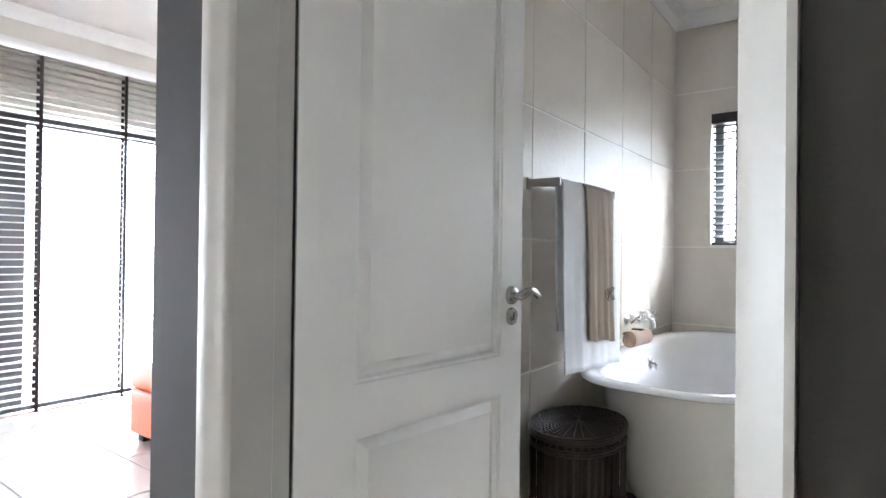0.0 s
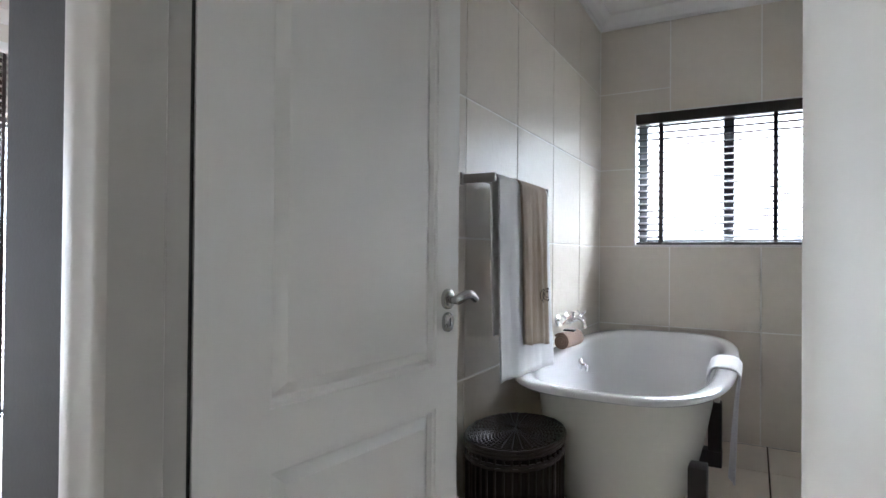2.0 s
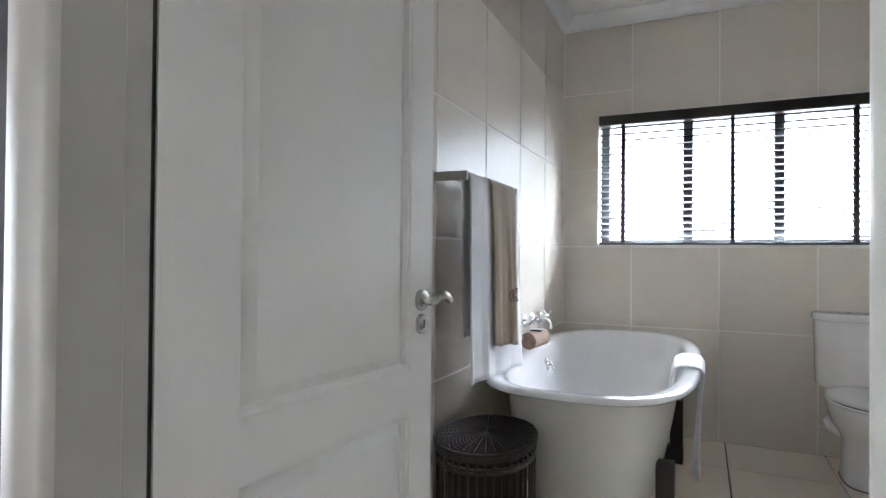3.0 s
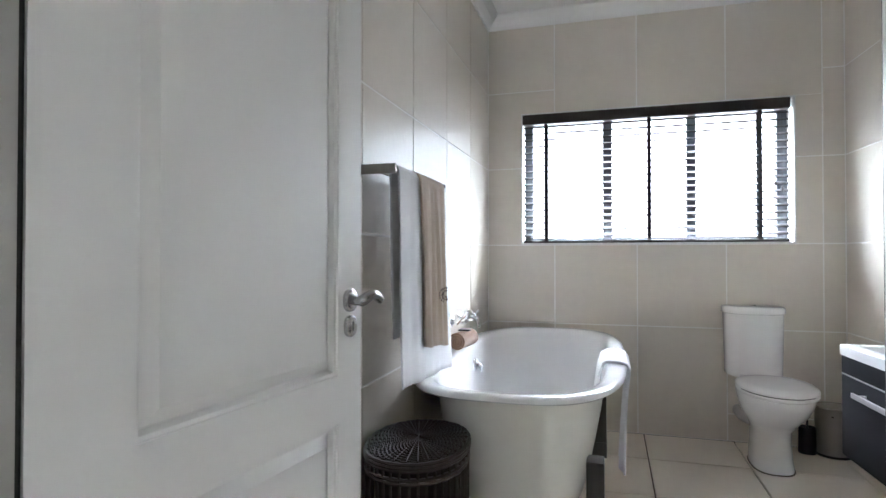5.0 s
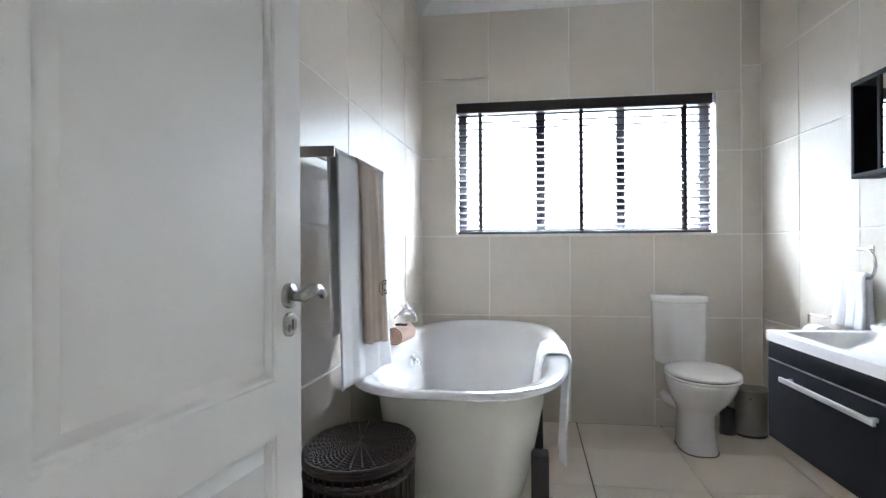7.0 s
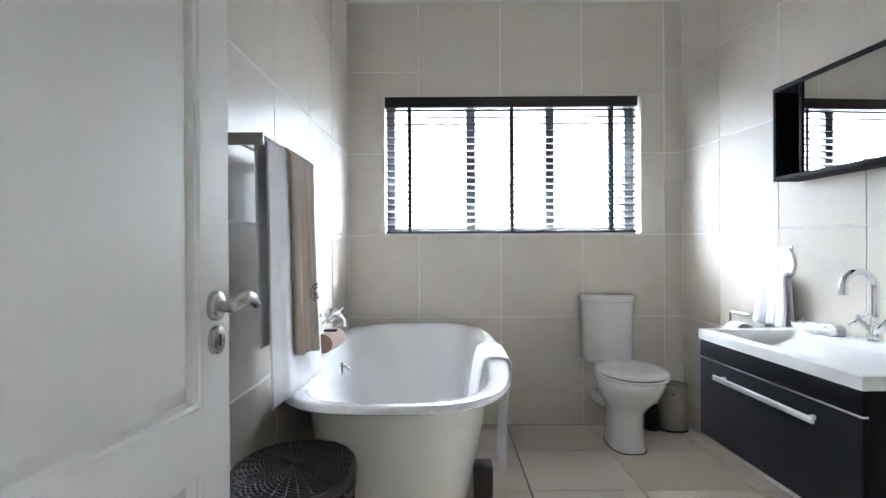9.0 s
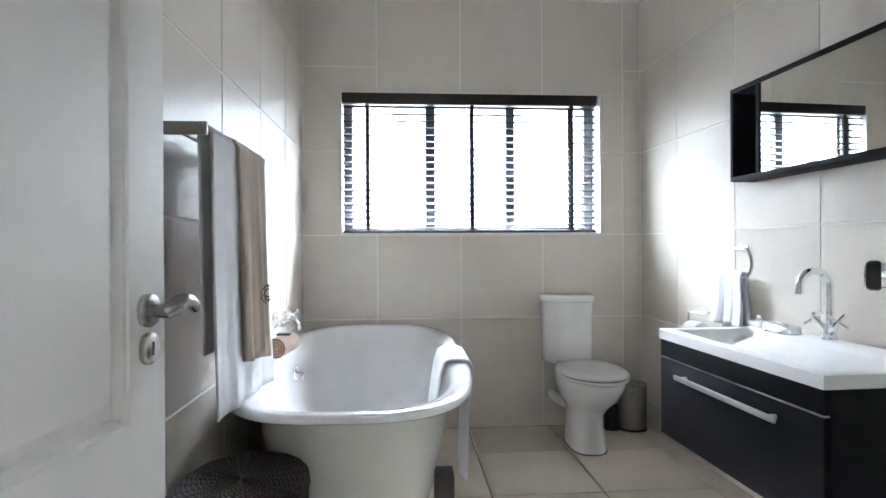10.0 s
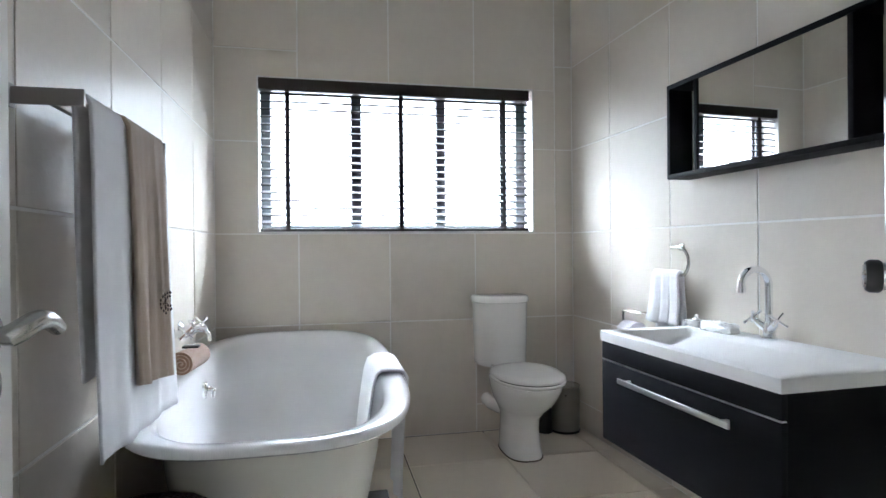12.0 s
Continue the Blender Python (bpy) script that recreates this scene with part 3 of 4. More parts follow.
def rolled():
    """Rolled face cloth lying on the bath's rim by the wall."""
    a, b = Vector((-0.506, 7.745, 0.684)), Vector((-0.484, 7.935, 0.684))
    ax = (b - a).normalized()
    side, up = ax.cross(Vector((0, 0, 1))).normalized(), Vector((0, 0, 1))
    t = thing("rolled_towel", (-0.503, 7.84, 0.64), "brown rolled face cloth with dark band resting on the bathtub rim", "towel")
    bm = NB()
    turns, n, w = 3.3, 90, 0.0085
    inner, outer = [], []
    for k in range(n + 1):
        th = k / n * turns * math.tau
        r = 0.006 + 0.038 * k / n
        d = math.cos(th + 0.6) * side + math.sin(th + 0.6) * up
        outer.append(d * r)
        inner.append(d * max(0.002, r - w))
    loop = outer + inner[::-1]
    rings = [[p + q for q in loop] for p in (a, a + 0.006 * ax, b - 0.006 * ax, b)]
    loft(bm, rings)
    part("cloth", bm, TOWELR, t, smooth=40)
    bm = NB()
    c = a + 0.55 * (b - a)
    box(bm, -0.028, 0.028, -0.022, 0.022, 0.0, 0.008, 0.003, Matrix.Translation((c.x, c.y, c.z + 0.041)))
    part("ribbon", bm, BLACKP, t, "dark ribbon bow")


rolled()


# ---- laundry basket ----
def basket():
    cx, cy, a, b, turn, ht = -0.400, 6.886, 0.157, 0.216, radians(4), 0.505
    t = thing("laundry_basket", (cx, cy, 0), "oval dark wicker laundry basket with woven lid", "basket")
    def rim(z, k, n=72):
        return [p for p in oval(cx, cy, a * k, b * k, z, n, 2.15, turn)]
    def hoop(z, k, r, wob=0.0):
        pts = rim(z, k)
        bm = NB()
        n = len(pts)
        rings = []
        for i, p in enumerate(pts):
            d = (pts[(i + 1) % n] - pts[i - 1]).normalized()
            s = d.cross(Vector((0, 0, 1)))
            rr = r * (1 + wob * math.sin(i * 1.7))
            rings.append([p + rr * (math.cos(q * math.tau / 6) * s + math.sin(q * math.tau / 6) * Vector((0, 0, 1))) for q in range(6)])
        rings.append(rings[0])
        loft(bm, rings, True, False, False)
        return bm
    lid = part("lid", loft(NB(), [rim(ht - 0.024, 0.99), rim(ht - 0.008, 0.99), rim(ht - 0.002, 0.95), rim(ht + 0.003, 0.5), rim(ht + 0.005, 0.05)]), WICKER, t, "woven wicker lid")
    for z, k in ((ht - 0.022, 1.0), (ht - 0.013, 1.008), (ht - 0.004, 1.0)):
        part("rim_cane", hoop(z, k, 0.0062, 0.15), WICKER, lid)
    bm = NB()                     # woven courses of the lid
    for c in range(1, 25):
        k = c / 25.6
        pts = rim(0, k, 180)
        n = len(pts)
        rings = []
        for i, p in enumerate(pts):
            z = ht + 0.007 - 0.006 * k + 0.003 * math.sin(i * math.tau / n * 30 + c * math.pi)
            s = ((p - Vector((cx, cy, 0))).normalized())
            q = Vector((p.x, p.y, z))
            rings.append([q + 0.0030 * (math.cos(w * math.tau / 5) * s + math.sin(w * math.tau / 5) * Vector((0, 0, 1))) for w in range(5)])
        rings.append(rings[0])
        loft(bm, rings, True, False, False)
    tagged(part("weave", bm, WICKER, lid), kind="stuff")
    for k in range(30):
        e = oval(cx, cy, a * 0.97, b * 0.97, ht + 0.003, 30, 2.15, turn)[k]
        part("spoke", tube(NB(), [(cx, cy, ht + 0.0075), (cx + (e.x - cx) * 0.5, cy + (e.y - cy) * 0.5, ht + 0.0055), e], 0.0020, 6), WICKER, lid)
    body = part("liner", loft(NB(), [rim(0.012, 0.76), rim(ht - 0.03, 0.84)]), mat("dark_basket_lining", (0.03, 0.02, 0.015), 0.9), t, "dark inside of the basket")
    n = 40
    lo, mid, hi = (oval(cx, cy, a * k, b * k, 0, n, 2.15, turn) for k in (0.90, 0.975, 0.985))
    for k in range(n):
        j = random.uniform(-0.003, 0.003)
        part("cane_stave", tube(NB(), [(lo[k].x + j, lo[k].y, 0.0), (mid[k].x, mid[k].y + j, 0.22), (hi[k].x, hi[k].y, ht - 0.022)], 0.0046, 6), WICKER, t)
    for z, k in ((0.012, 0.91), (0.03, 0.915), (0.21, 0.985), (0.222, 0.985), (0.234, 0.985), (0.445, 0.985), (0.456, 0.985)):
        part("cane_band", hoop(z, k, 0.0062, 0.2), WICKER, t)


basket()


# ---- toilet ----
def toilet():
    cx = 0.966
    t = thing("toilet", (cx, 8.5, 0), "white close-coupled toilet with closed lid", "toilet")
    def shape(w, y0, y1, z, n=56, p=2.3, sq=0.0):
        """Egg outline from the back y1 to the front y0."""
        out = []
        cy, h = (y0 + y1) / 2, (y1 - y0) / 2
        for k in range(n):
            th = k * math.tau / n
            c, s = math.cos(th), math.sin(th)
            y = cy + h * math.copysign(abs(s) ** (2 / p), s)
            f = 1.0 - 0.14 * max(0.0, -s) ** 2
            out.append(Vector((cx + 0.018 + 0.955 * w * f * math.copysign(abs(c) ** (2 / (p + sq)), c), y, z)))
        return out
    pan = [(0.100, 8.343, 8.66, 0.0052, 3.0), (0.101, 8.342, 8.66, 0.014, 3.0), (0.097, 8.36, 8.66, 0.05, 3.0), (0.092, 8.372, 8.66, 0.14, 2.8), (0.095, 8.355, 8.66, 0.20, 2.6), (0.120, 8.30, 8.67, 0.245, 2.4),
           (0.155, 8.22, 8.68, 0.30, 2.3), (0.172, 8.172, 8.69, 0.355, 2.3), (0.178, 8.158, 8.69, 0.385, 2.3), (0.178, 8.158, 8.69, 0.398, 2.3), (0.170, 8.168, 8.68, 0.402, 2.3)]
    part("pan", loft(NB(), [shape(w, y0, y1, z, p=p) for w, y0, y1, z, p in pan]), CERAMIC, t, smooth=60)
    part("outlet", tube(NB(), [(cx - 0.02, 8.62, 0.19), (cx - 0.06, 8.74, 0.19), (cx - 0.06, 8.855, 0.19)], 0.036, 18), CERAMIC, t)
    part("seat", loft(NB(), [shape(w, y0, y1, z) for w, y0, y1, z in ((0.178, 8.15, 8.63, 0.404), (0.186, 8.142, 8.635, 0.407), (0.188, 8.14, 8.635, 0.415), (0.184, 8.145, 8.63, 0.4205))]), SEATP, t, smooth=60)
    part("lid", loft(NB(), [shape(w, y0, y1, z) for w, y0, y1, z in ((0.180, 8.15, 8.63, 0.4245), (0.187, 8.142, 8.635, 0.428), (0.187, 8.142, 8.635, 0.436), (0.176, 8.16, 8.62, 0.445), (0.13, 8.23, 8.56, 0.451), (0.05, 8.36, 8.45, 0.453))]), SEATP, t, smooth=60)
    # dark filler draws the shade in the slit between seat and lid
    part("seat_gap", loft(NB(), [shape(0.176, 8.152, 8.62, z) for z in (0.4195, 0.4255)]), GAPSHADE, t)
    for dx in (-0.075, 0.075):
        part("hinge", tube(NB(), [(cx + dx - 0.02, 8.642, 0.425), (cx + dx + 0.02, 8.642, 0.425)], 0.011, 12), CHROME, t)
    def tank(k, z, d=0.0, n=40):
        out = []
        for i in range(n):
            th = i * math.tau / n
            c, s = math.cos(th), math.sin(th)
            bow = 0.062 * (1 - abs(c) ** 2.0) if s < 0 else 0.0
            p = 3.2 if s < 0 else 7
            out.append(Vector((cx - 0.003 + (0.151 * k + d) * math.copysign(abs(c) ** (2 / p), c), 8.765 + (0.078 + d) * math.copysign(abs(s) ** (2 / p), s) - bow, z)))
        return out
    cis = part("cistern", loft(NB(), [tank(k, z) for k, z in ((0.93, 0.418), (0.945, 0.422), (0.95, 0.44), (1.0, 0.752), (1.0, 0.766))]), CERAMIC, t, smooth=50)
    part("cistern_lid", loft(NB(), [tank(1.0, z, d) for z, d in ((0.7665, 0.003), (0.770, 0.008), (0.792, 0.009), (0.803, 0.003), (0.807, -0.012))]), CERAMIC, cis, smooth=50)
    part("flush_button", lathe(NB(), (cx, 8.745, 0.806), [(0.022, 0.0), (0.022, 0.005), (0.018, 0.008), (0.0, 0.0085)], 24), CHROME, cis, "chrome flush button")
    part("floor_joint", loft(NB(), [shape(0.104, 8.338, 8.66, z, p=3.0) for z in (0.0, 0.005)]), FGROUT, t, "brown joint at the foot")


toilet()


def waste_bin():
    c = (1.354, 8.766, 0.0)
    t = thing("waste_bin", c, "small brushed steel open waste bin on the floor", "bin")
    part("body", lathe(NB(), c, [(0.0, 0.004), (0.083, 0.004), (0.085, 0.02), (0.087, 0.262), (0.083, 0.262), (0.081, 0.03), (0.0, 0.026)], 40), BINSTEEL, t)
    part("base_ring", lathe(NB(), c, [(0.0, 0.0), (0.086, 0.0), (0.088, 0.006), (0.0875, 0.014), (0.0, 0.015)], 40), BLACKP, t)
    part("rim", lathe(NB(), c, [(0.0835, 0.2625), (0.0885, 0.262), (0.089, 0.268), (0.086, 0.271), (0.0835, 0.268)], 40), STEEL, t)
    part("badge", tube(NB(), [(c[0] - 0.03, c[1] - 0.083, 0.225), (c[0] - 0.031, c[1] - 0.0865, 0.225)], 0.005, 10), BLACKP, t)


def toilet_brush():
    c = (1.228, 8.765, 0.0)
    t = thing("toilet_brush", c, "black toilet brush holder on the floor beside the toilet", "toilet brush")
    part("holder", lathe(NB(), c, [(0.0, 0.0), (0.043, 0.0), (0.045, 0.006), (0.041, 0.14), (0.038, 0.145), (0.036, 0.14), (0.0, 0.13)], 24), BLACKP, t)
    part("handle", lathe(NB(), c, [(0.011, 0.13), (0.006, 0.15), (0.005, 0.24), (0.008, 0.26), (0.0, 0.262)], 12), BLACKP, t)


waste_bin()
toilet_brush()


# ---- vanity ----
VX, VY0, VY1, VZ0, VZ1 = R - 0.474, 6.862, 7.706, 0.335, 0.712


def vanity():
    t = east(thing("vanity_unit", (1.28, 7.27, VZ0), "wall-hung dark veneer vanity cabinet with one wide drawer", "cabinet"))
    part("carcass", box(NB(), VX + 0.02, R - 0.001, VY0 + 0.0185, VY1 - 0.0185, VZ0, 0.63), VENEER, t)
    for ya, yb in ((VY0, VY0 + 0.018), (VY1 - 0.018, VY1)):
        part("side_panel", box(NB(), VX + 0.02, R - 0.001, ya, yb, VZ0, VZ1, 0.0015), VENEER, t)
    part("fascia", box(NB(), VX, VX + 0.0195, VY0, VY1, 0.645, VZ1, 0.002), VENEER, t)
    part("edge_strip", box(NB(), VX - 0.001, VX + 0.016, VY0, VY1, 0.6405, 0.6440), ALUM, t, "thin pale edge strip", 0)
    d = part("drawer", box(NB(), VX, VX + 0.0195, VY0, VY1, VZ0, 0.6395, 0.002), VENEER, t)
    bm = box(NB(), VX - 0.034, VX - 0.024, 7.005, 7.548, 0.583, 0.601, 0.002)
    h = part("handle", bm, ALUM, d, "satin aluminium bar handle")
    for y in (7.04, 7.515):
        box(bmh := NB(), VX - 0.0245, VX, y - 0.006, y + 0.006, 0.586, 0.598)
        part("handle_post", bmh, ALUM, d)
    return t


def basin():
    """Slab basin: the bowl falls along a curved slope from the south end."""
    t = east(thing("washbasin", (1.28, 7.27, VZ1), "white slab washbasin with a sloping rectangular bowl on the vanity", "basin"))
    x0, x1, y0, y1, zt, zb = VX - 0.004, R - 0.001, VY0 - 0.004, VY1 + 0.004, 0.752, VZ1 + 0.0005
    bm = NB()
    bx0, bx1, by0, by1 = x0 + 0.042, x1 - 0.105, y0 + 0.05, y1 - 0.055
    nx, ny = 22, 44
    xs = [x0, x0 + 0.004, x0 + 0.03] + [bx0 + (bx1 - bx0) * i / nx for i in range(nx + 1)] + [x1 - 0.06, x1 - 0.003, x1]
    ys = [y0, y0 + 0.004, y0 + 0.03] + [by0 + (by1 - by0) * i / ny for i in range(ny + 1)] + [y1 - 0.03, y1 - 0.004, y1]
    def depth(x, y):
        if not (bx0 <= x <= bx1 and by0 <= y <= by1):
            return 0.0
        u, v = (x - bx0) / (bx1 - bx0), (y - by0) / (by1 - by0)
        wall = min(1.0, min(u, 1 - u) * (bx1 - bx0) / 0.03) * min(1.0, (1 - v) * (by1 - by0) / 0.04)
        wall_s = min(1.0, v * (by1 - by0) / 0.015)
        q = min(1.0, max(0.0, (v - 0.06 - 0.80 * u ** 0.8) / 0.55))
        return wall ** 0.6 * (0.006 * wall_s + 0.012 * v + 0.058 * q * q * (3 - 2 * q))
    vs = [[bm.verts.new((x, y, zt - depth(x, y) - (0.003 if x in (x0, x1) or y in (y0, y1) else 0.0))) for y in ys] for x in xs]
    for i in range(len(xs) - 1):
        for j in range(len(ys) - 1):
            bm.faces.new((vs[i][j], vs[i + 1][j], vs[i + 1][j + 1], vs[i][j + 1]))
    rim = [vs[i][0] for i in range(len(xs))] + [vs[-1][j] for j in range(1, len(ys))] + [vs[i][-1] for i in range(len(xs) - 2, -1, -1)] + [vs[0][j] for j in range(len(ys) - 2, 0, -1)]
    low = [bm.verts.new((v.co.x, v.co.y, zb)) for v in rim]
    for i in range(len(rim)):
        j = (i + 1) % len(rim)
        bm.faces.new((rim[i], rim[j], low[j], low[i]))
    part("bowl", bm, BASINW, t, smooth=40)
    part("waste", lathe(NB(), (R - 0.34, 7.50, 0.680), [(0.0, 0.0), (0.03, 0.0), (0.03, 0.005), (0.022, 0.007), (0.0, 0.005)], 20), CHROME, t)


def basin_mixer():
    c = Vector((R - 0.048, 7.335, 0.752))
    t = east(thing("basin_mixer", c, "tall chrome swan-neck basin mixer with cross handles", "tap"))
    part("base", lathe(NB(), c, [(0.0, 0.0), (0.026, 0.0), (0.026, 0.006), (0.020, 0.012), (0.019, 0.05), (0.017, 0.06), (0.0, 0.062)], 24), CHROME, t)
    r = 0.058
    pts = [c + Vector((0, 0, 0.05)), c + Vector((0, 0, 0.185))] + arc(c + Vector((-r, 0, 0.185)), r, 0, 165, (1, 0, 0), (0, 0, 1), 16)
    pts += [pts[-1] + Vector((0.0, 0, -0.022))]
    part("spout", tube(NB(), pts, [0.0125] * (len(pts) - 2) + [0.0125, 0.0135], 16), CHROME, t)
    part("aerator", tube(NB(), [pts[-1] + Vector((0, 0, 0.006)), pts[-1] + Vector((0, 0, -0.014))], 0.015, 16), CHROME, t)
    for s in (-1, 1):
        d = Vector((-0.25, s * 0.75, 0.62)).normalized()
        a = c + Vector((0, 0, 0.028))
        h = part("handle", tube(NB(), [a, a + 0.05 * d, a + 0.062 * d, a + 0.075 * d], [0.014, 0.013, 0.009, 0.009], 14), CHROME, t)
        e = a + 0.072 * d
        p = d.cross(Vector((0, 0, 1))).normalized()
        q = d.cross(p)
        for k in range(4):
            w = math.cos(radians(45 + 90 * k)) * p + math.sin(radians(45 + 90 * k)) * q
            part("spoke", tube(NB(), [e, e + 0.030 * w, e + 0.036 * w], [0.0042, 0.0048, 0.0055], 8), CHROME, h)


vanity()
basin()
basin_mixer()


def soap_dish():
    c = Vector((R - 0.07, 7.67, 0.752))
    t = east(thing("soap_dish", c, "small white ceramic soap dish holding a tiny bottle", "soap dish"))
    part("dish", loft(NB(), [oval(c.x, c.y, 0.030 * k, 0.048 * k, c.z + z, 28, 4) for k, z in ((0.7, 0.0), (0.82, 0.004), (1.0, 0.026), (0.94, 0.026), (0.78, 0.008))]), CERAMIC, t)
    part("bottle", lathe(NB(), c + Vector((0, 0.005, 0.008)), [(0.0, 0.0), (0.014, 0.0), (0.015, 0.022), (0.007, 0.028), (0.008, 0.040), (0.0, 0.042)], 16), SEATP, t)


def wrapped_soap():
    c = Vector((R - 0.08, 7.535, 0.752))
    bm = NB()
    rnd = random.Random(8)
    rings = []
    for k, z in ((0.92, 0.0), (1.04, 0.005), (1.0, 0.014), (0.97, 0.024), (0.86, 0.031), (0.66, 0.033), (0.42, 0.032), (0.2, 0.034), (0.05, 0.033)):
        rings.append([p + Vector((rnd.uniform(-0.004, 0.004), rnd.uniform(-0.006, 0.006), rnd.uniform(-0.004, 0.006) if z else 0)) for p in oval(c.x, c.y, 0.034 * k, 0.080 * k, c.z + z, 30, 4)])
    loft(bm, rings)
    east(tagged(finish("wrapped_soap", bm, WRAP, 22), "soaps in crinkled clear wrapping on the basin ledge", "soap"))


soap_dish()
wrapped_soap()


def towel_ring():
    y, z = 7.845, 1.07
    t = east(thing("towel_ring", (R, y, z), "chrome open towel ring on the tiled wall", "towel ring"))
    part("wall_plate", box(NB(), R - 0.010, R - 0.0005, y - 0.014, y + 0.014, z - 0.014, z + 0.014, 0.002), SATIN, t)
    x = R - 0.055
    part("arm", box(NB(), x - 0.005, R - 0.010, y - 0.005, y + 0.005, z - 0.004, z + 0.004, 0.001), SATIN, t)
    pts = [Vector((x, y + 0.004, z)), Vector((x, y - 0.04, z))] + arc((x, y - 0.045, z - 0.062), 0.062, 90, -60, (0, -1, 0), (0, 0, 1), 14)[0:] + [Vector((x, y - 0.03, z - 0.118)), Vector((x, y + 0.09, z - 0.118))]
    part("ring", tube(NB(), pts, 0.0065, 12), SATIN, t)


towel_ring()
east(cloth("guest_towel", "white cotton guest towel hanging from the towel ring", R - 0.055, 0.024, 7.788, 7.952, 0.958, 0.69, 0.74, TOWELW, 12, flare=0.05, fold=0.024, folds=2.6, nu=30, nv=36, thick=0.012))


def roll_holder():
    y, z, x = 8.12, 0.765, R - 0.075
    t = east(thing("toilet_roll_holder", (R, y, z), "chrome toilet roll holder with white roll on the wall", "toilet roll holder"))
    part("arm", tube(NB(), [(R - 0.001, y - 0.07, z), (x, y - 0.07, z), (x, y - 0.06, z), (x, y + 0.07, z), (x, y + 0.075, z - 0.006), (x, y + 0.075, z - 0.075), (x, y + 0.06, z - 0.08), (x, y - 0.055, z - 0.08)], 0.006, 8), SATIN, t)
    part("wall_plate", box(NB(), R - 0.008, R - 0.0005, y - 0.088, y - 0.052, z - 0.018, z + 0.018, 0.002), SATIN, t)
    part("paper_roll", tube(NB(), [(x, y - 0.052, z - 0.098), (x, y + 0.05, z - 0.098)], 0.052, 28), TOWELW, t, "white paper roll")


roll_holder()


def mirror_cabinet():
    x0, y0, y1, z0, z1, b = R - 0.112, 6.79, 7.795, 1.355, 1.745, 0.018
    t = east(thing("mirror_cabinet", (R, 7.29, z0), "dark framed wall mirror with open shelf ends", "mirror"))
    for za, zb in ((z0, z0 + b), (z1 - b, z1)):
        part("board", box(NB(), x0, R - 0.001, y0, y1, za, zb, 0.0015), VENEER, t)
    for ya in (y0, y1 - b, 6.972, 7.612):
        part("upright", box(NB(), x0 + 0.0005, R - 0.002, ya, ya + b, z0 + b + 0.0005, z1 - b - 0.0005, 0.001), VENEER, t)
    part("back", box(NB(), x0 + 0.03, x0 + 0.04, 6.9905, 7.6115, z0 + b + 0.0005, z1 - b - 0.0005), VENEER, t)
    part("mirror_glass", box(NB(), x0 + 0.006, x0 + 0.0105, 6.9905, 7.6115, z0 + b + 0.001, z1 - b - 0.001), MIRROR, t, "mirror pane", 0)


mirror_cabinet()


# ---- shower screen at the corner by the door ----
def shower_screen():
    t = thing("shower_screen", (0.805, 6.0, 0), "frameless glass shower screen with chrome edge and knob", "shower screen")
    p = part("pane", box(NB(), 0.806, 0.812, S + 0.02, 6.343, 0.02, 2.0), GLASS, t, smooth=0)
    p.visible_shadow = False
    q = part("return_pane", box(NB(), 0.814, R - 0.002, 6.337, 6.343, 0.02, 2.0), GLASS, t, smooth=0)
    q.visible_shadow = False
    part("edge_profile", box(NB(), 0.804, 0.818, 6.344, 6.356, 0.0, 2.0, 0.003), CHROME, t, "chrome edge profile")
    part("bottom_track", box(NB(), 0.803, 0.815, S + 0.02, 6.3365, 0.0, 0.0195, 0.002), ALUM, t)
    part("return_track", box(NB(), 0.8155, R - 0.002, 6.334, 6.346, 0.0, 0.0195, 0.002), ALUM, t)
    m = Matrix.Rotation(radians(-42), 4, "Z") @ Matrix.Rotation(radians(-90), 4, "Y")
    c = (0.8055, 6.310, 1.031)
    k = part("knob", lathe(NB(), c, [(0.0, 0.0), (0.0205, 0.0), (0.0200, 0.040)], 28, m), CHROME, t, "chrome cylinder knob")
    part("knob_cap", lathe(NB(), c, [(0.0, 0.0402), (0.022, 0.0402), (0.0245, 0.044), (0.0245, 0.055), (0.021, 0.060), (0.0, 0.0601)], 28, m), BLACKP, k, "black rubber ring")
    part("knob_face", lathe(NB(), c, [(0.0, 0.0603), (0.018, 0.0603), (0.016, 0.0625), (0.0, 0.064)], 28, m), CHROME, k)


shower_screen()

# ---- living room beyond ----
mside = Matrix.Rotation(radians(90), 4, "Z")   # lays x along the patio wall; y there is -x here
patio = tagged(thing("window_2", (LX - 0.1, 7.0, 0), "tall aluminium patio doors in the living room, extended unseen along the hall", "window"), kind="structure")
# leaves south of y 5.3 are unseen additions that let light into the hall
for y0, y1 in ((2.7, 2.78), (4.0, 4.12), (5.2, 5.32), (6.12, 6.34), (7.50, 7.62), (8.52, 8.6)):
    part("stile", box(NB(), LX - 0.16, LX - 0.10, y0, y1, 0.0, 2.0, 0.004), DARKALU, patio)
for z0, z1 in ((0.0, 0.05), (1.93, 2.0)):
    part("rail", box(NB(), LX - 0.158, LX - 0.102, 2.781, 8.519, z0 + 0.0005, z1 - 0.0005, 0.003), DARKALU, patio)
for y0, y1 in ((2.78, 4.0), (4.12, 5.2), (5.32, 6.12), (6.34, 7.50), (7.62, 8.52)):
    p = part("pane", box(NB(), LX - 0.132, LX - 0.126, y0, y1, 0.05, 1.93), GLASS, patio, smooth=0)
    p.visible_shadow = False
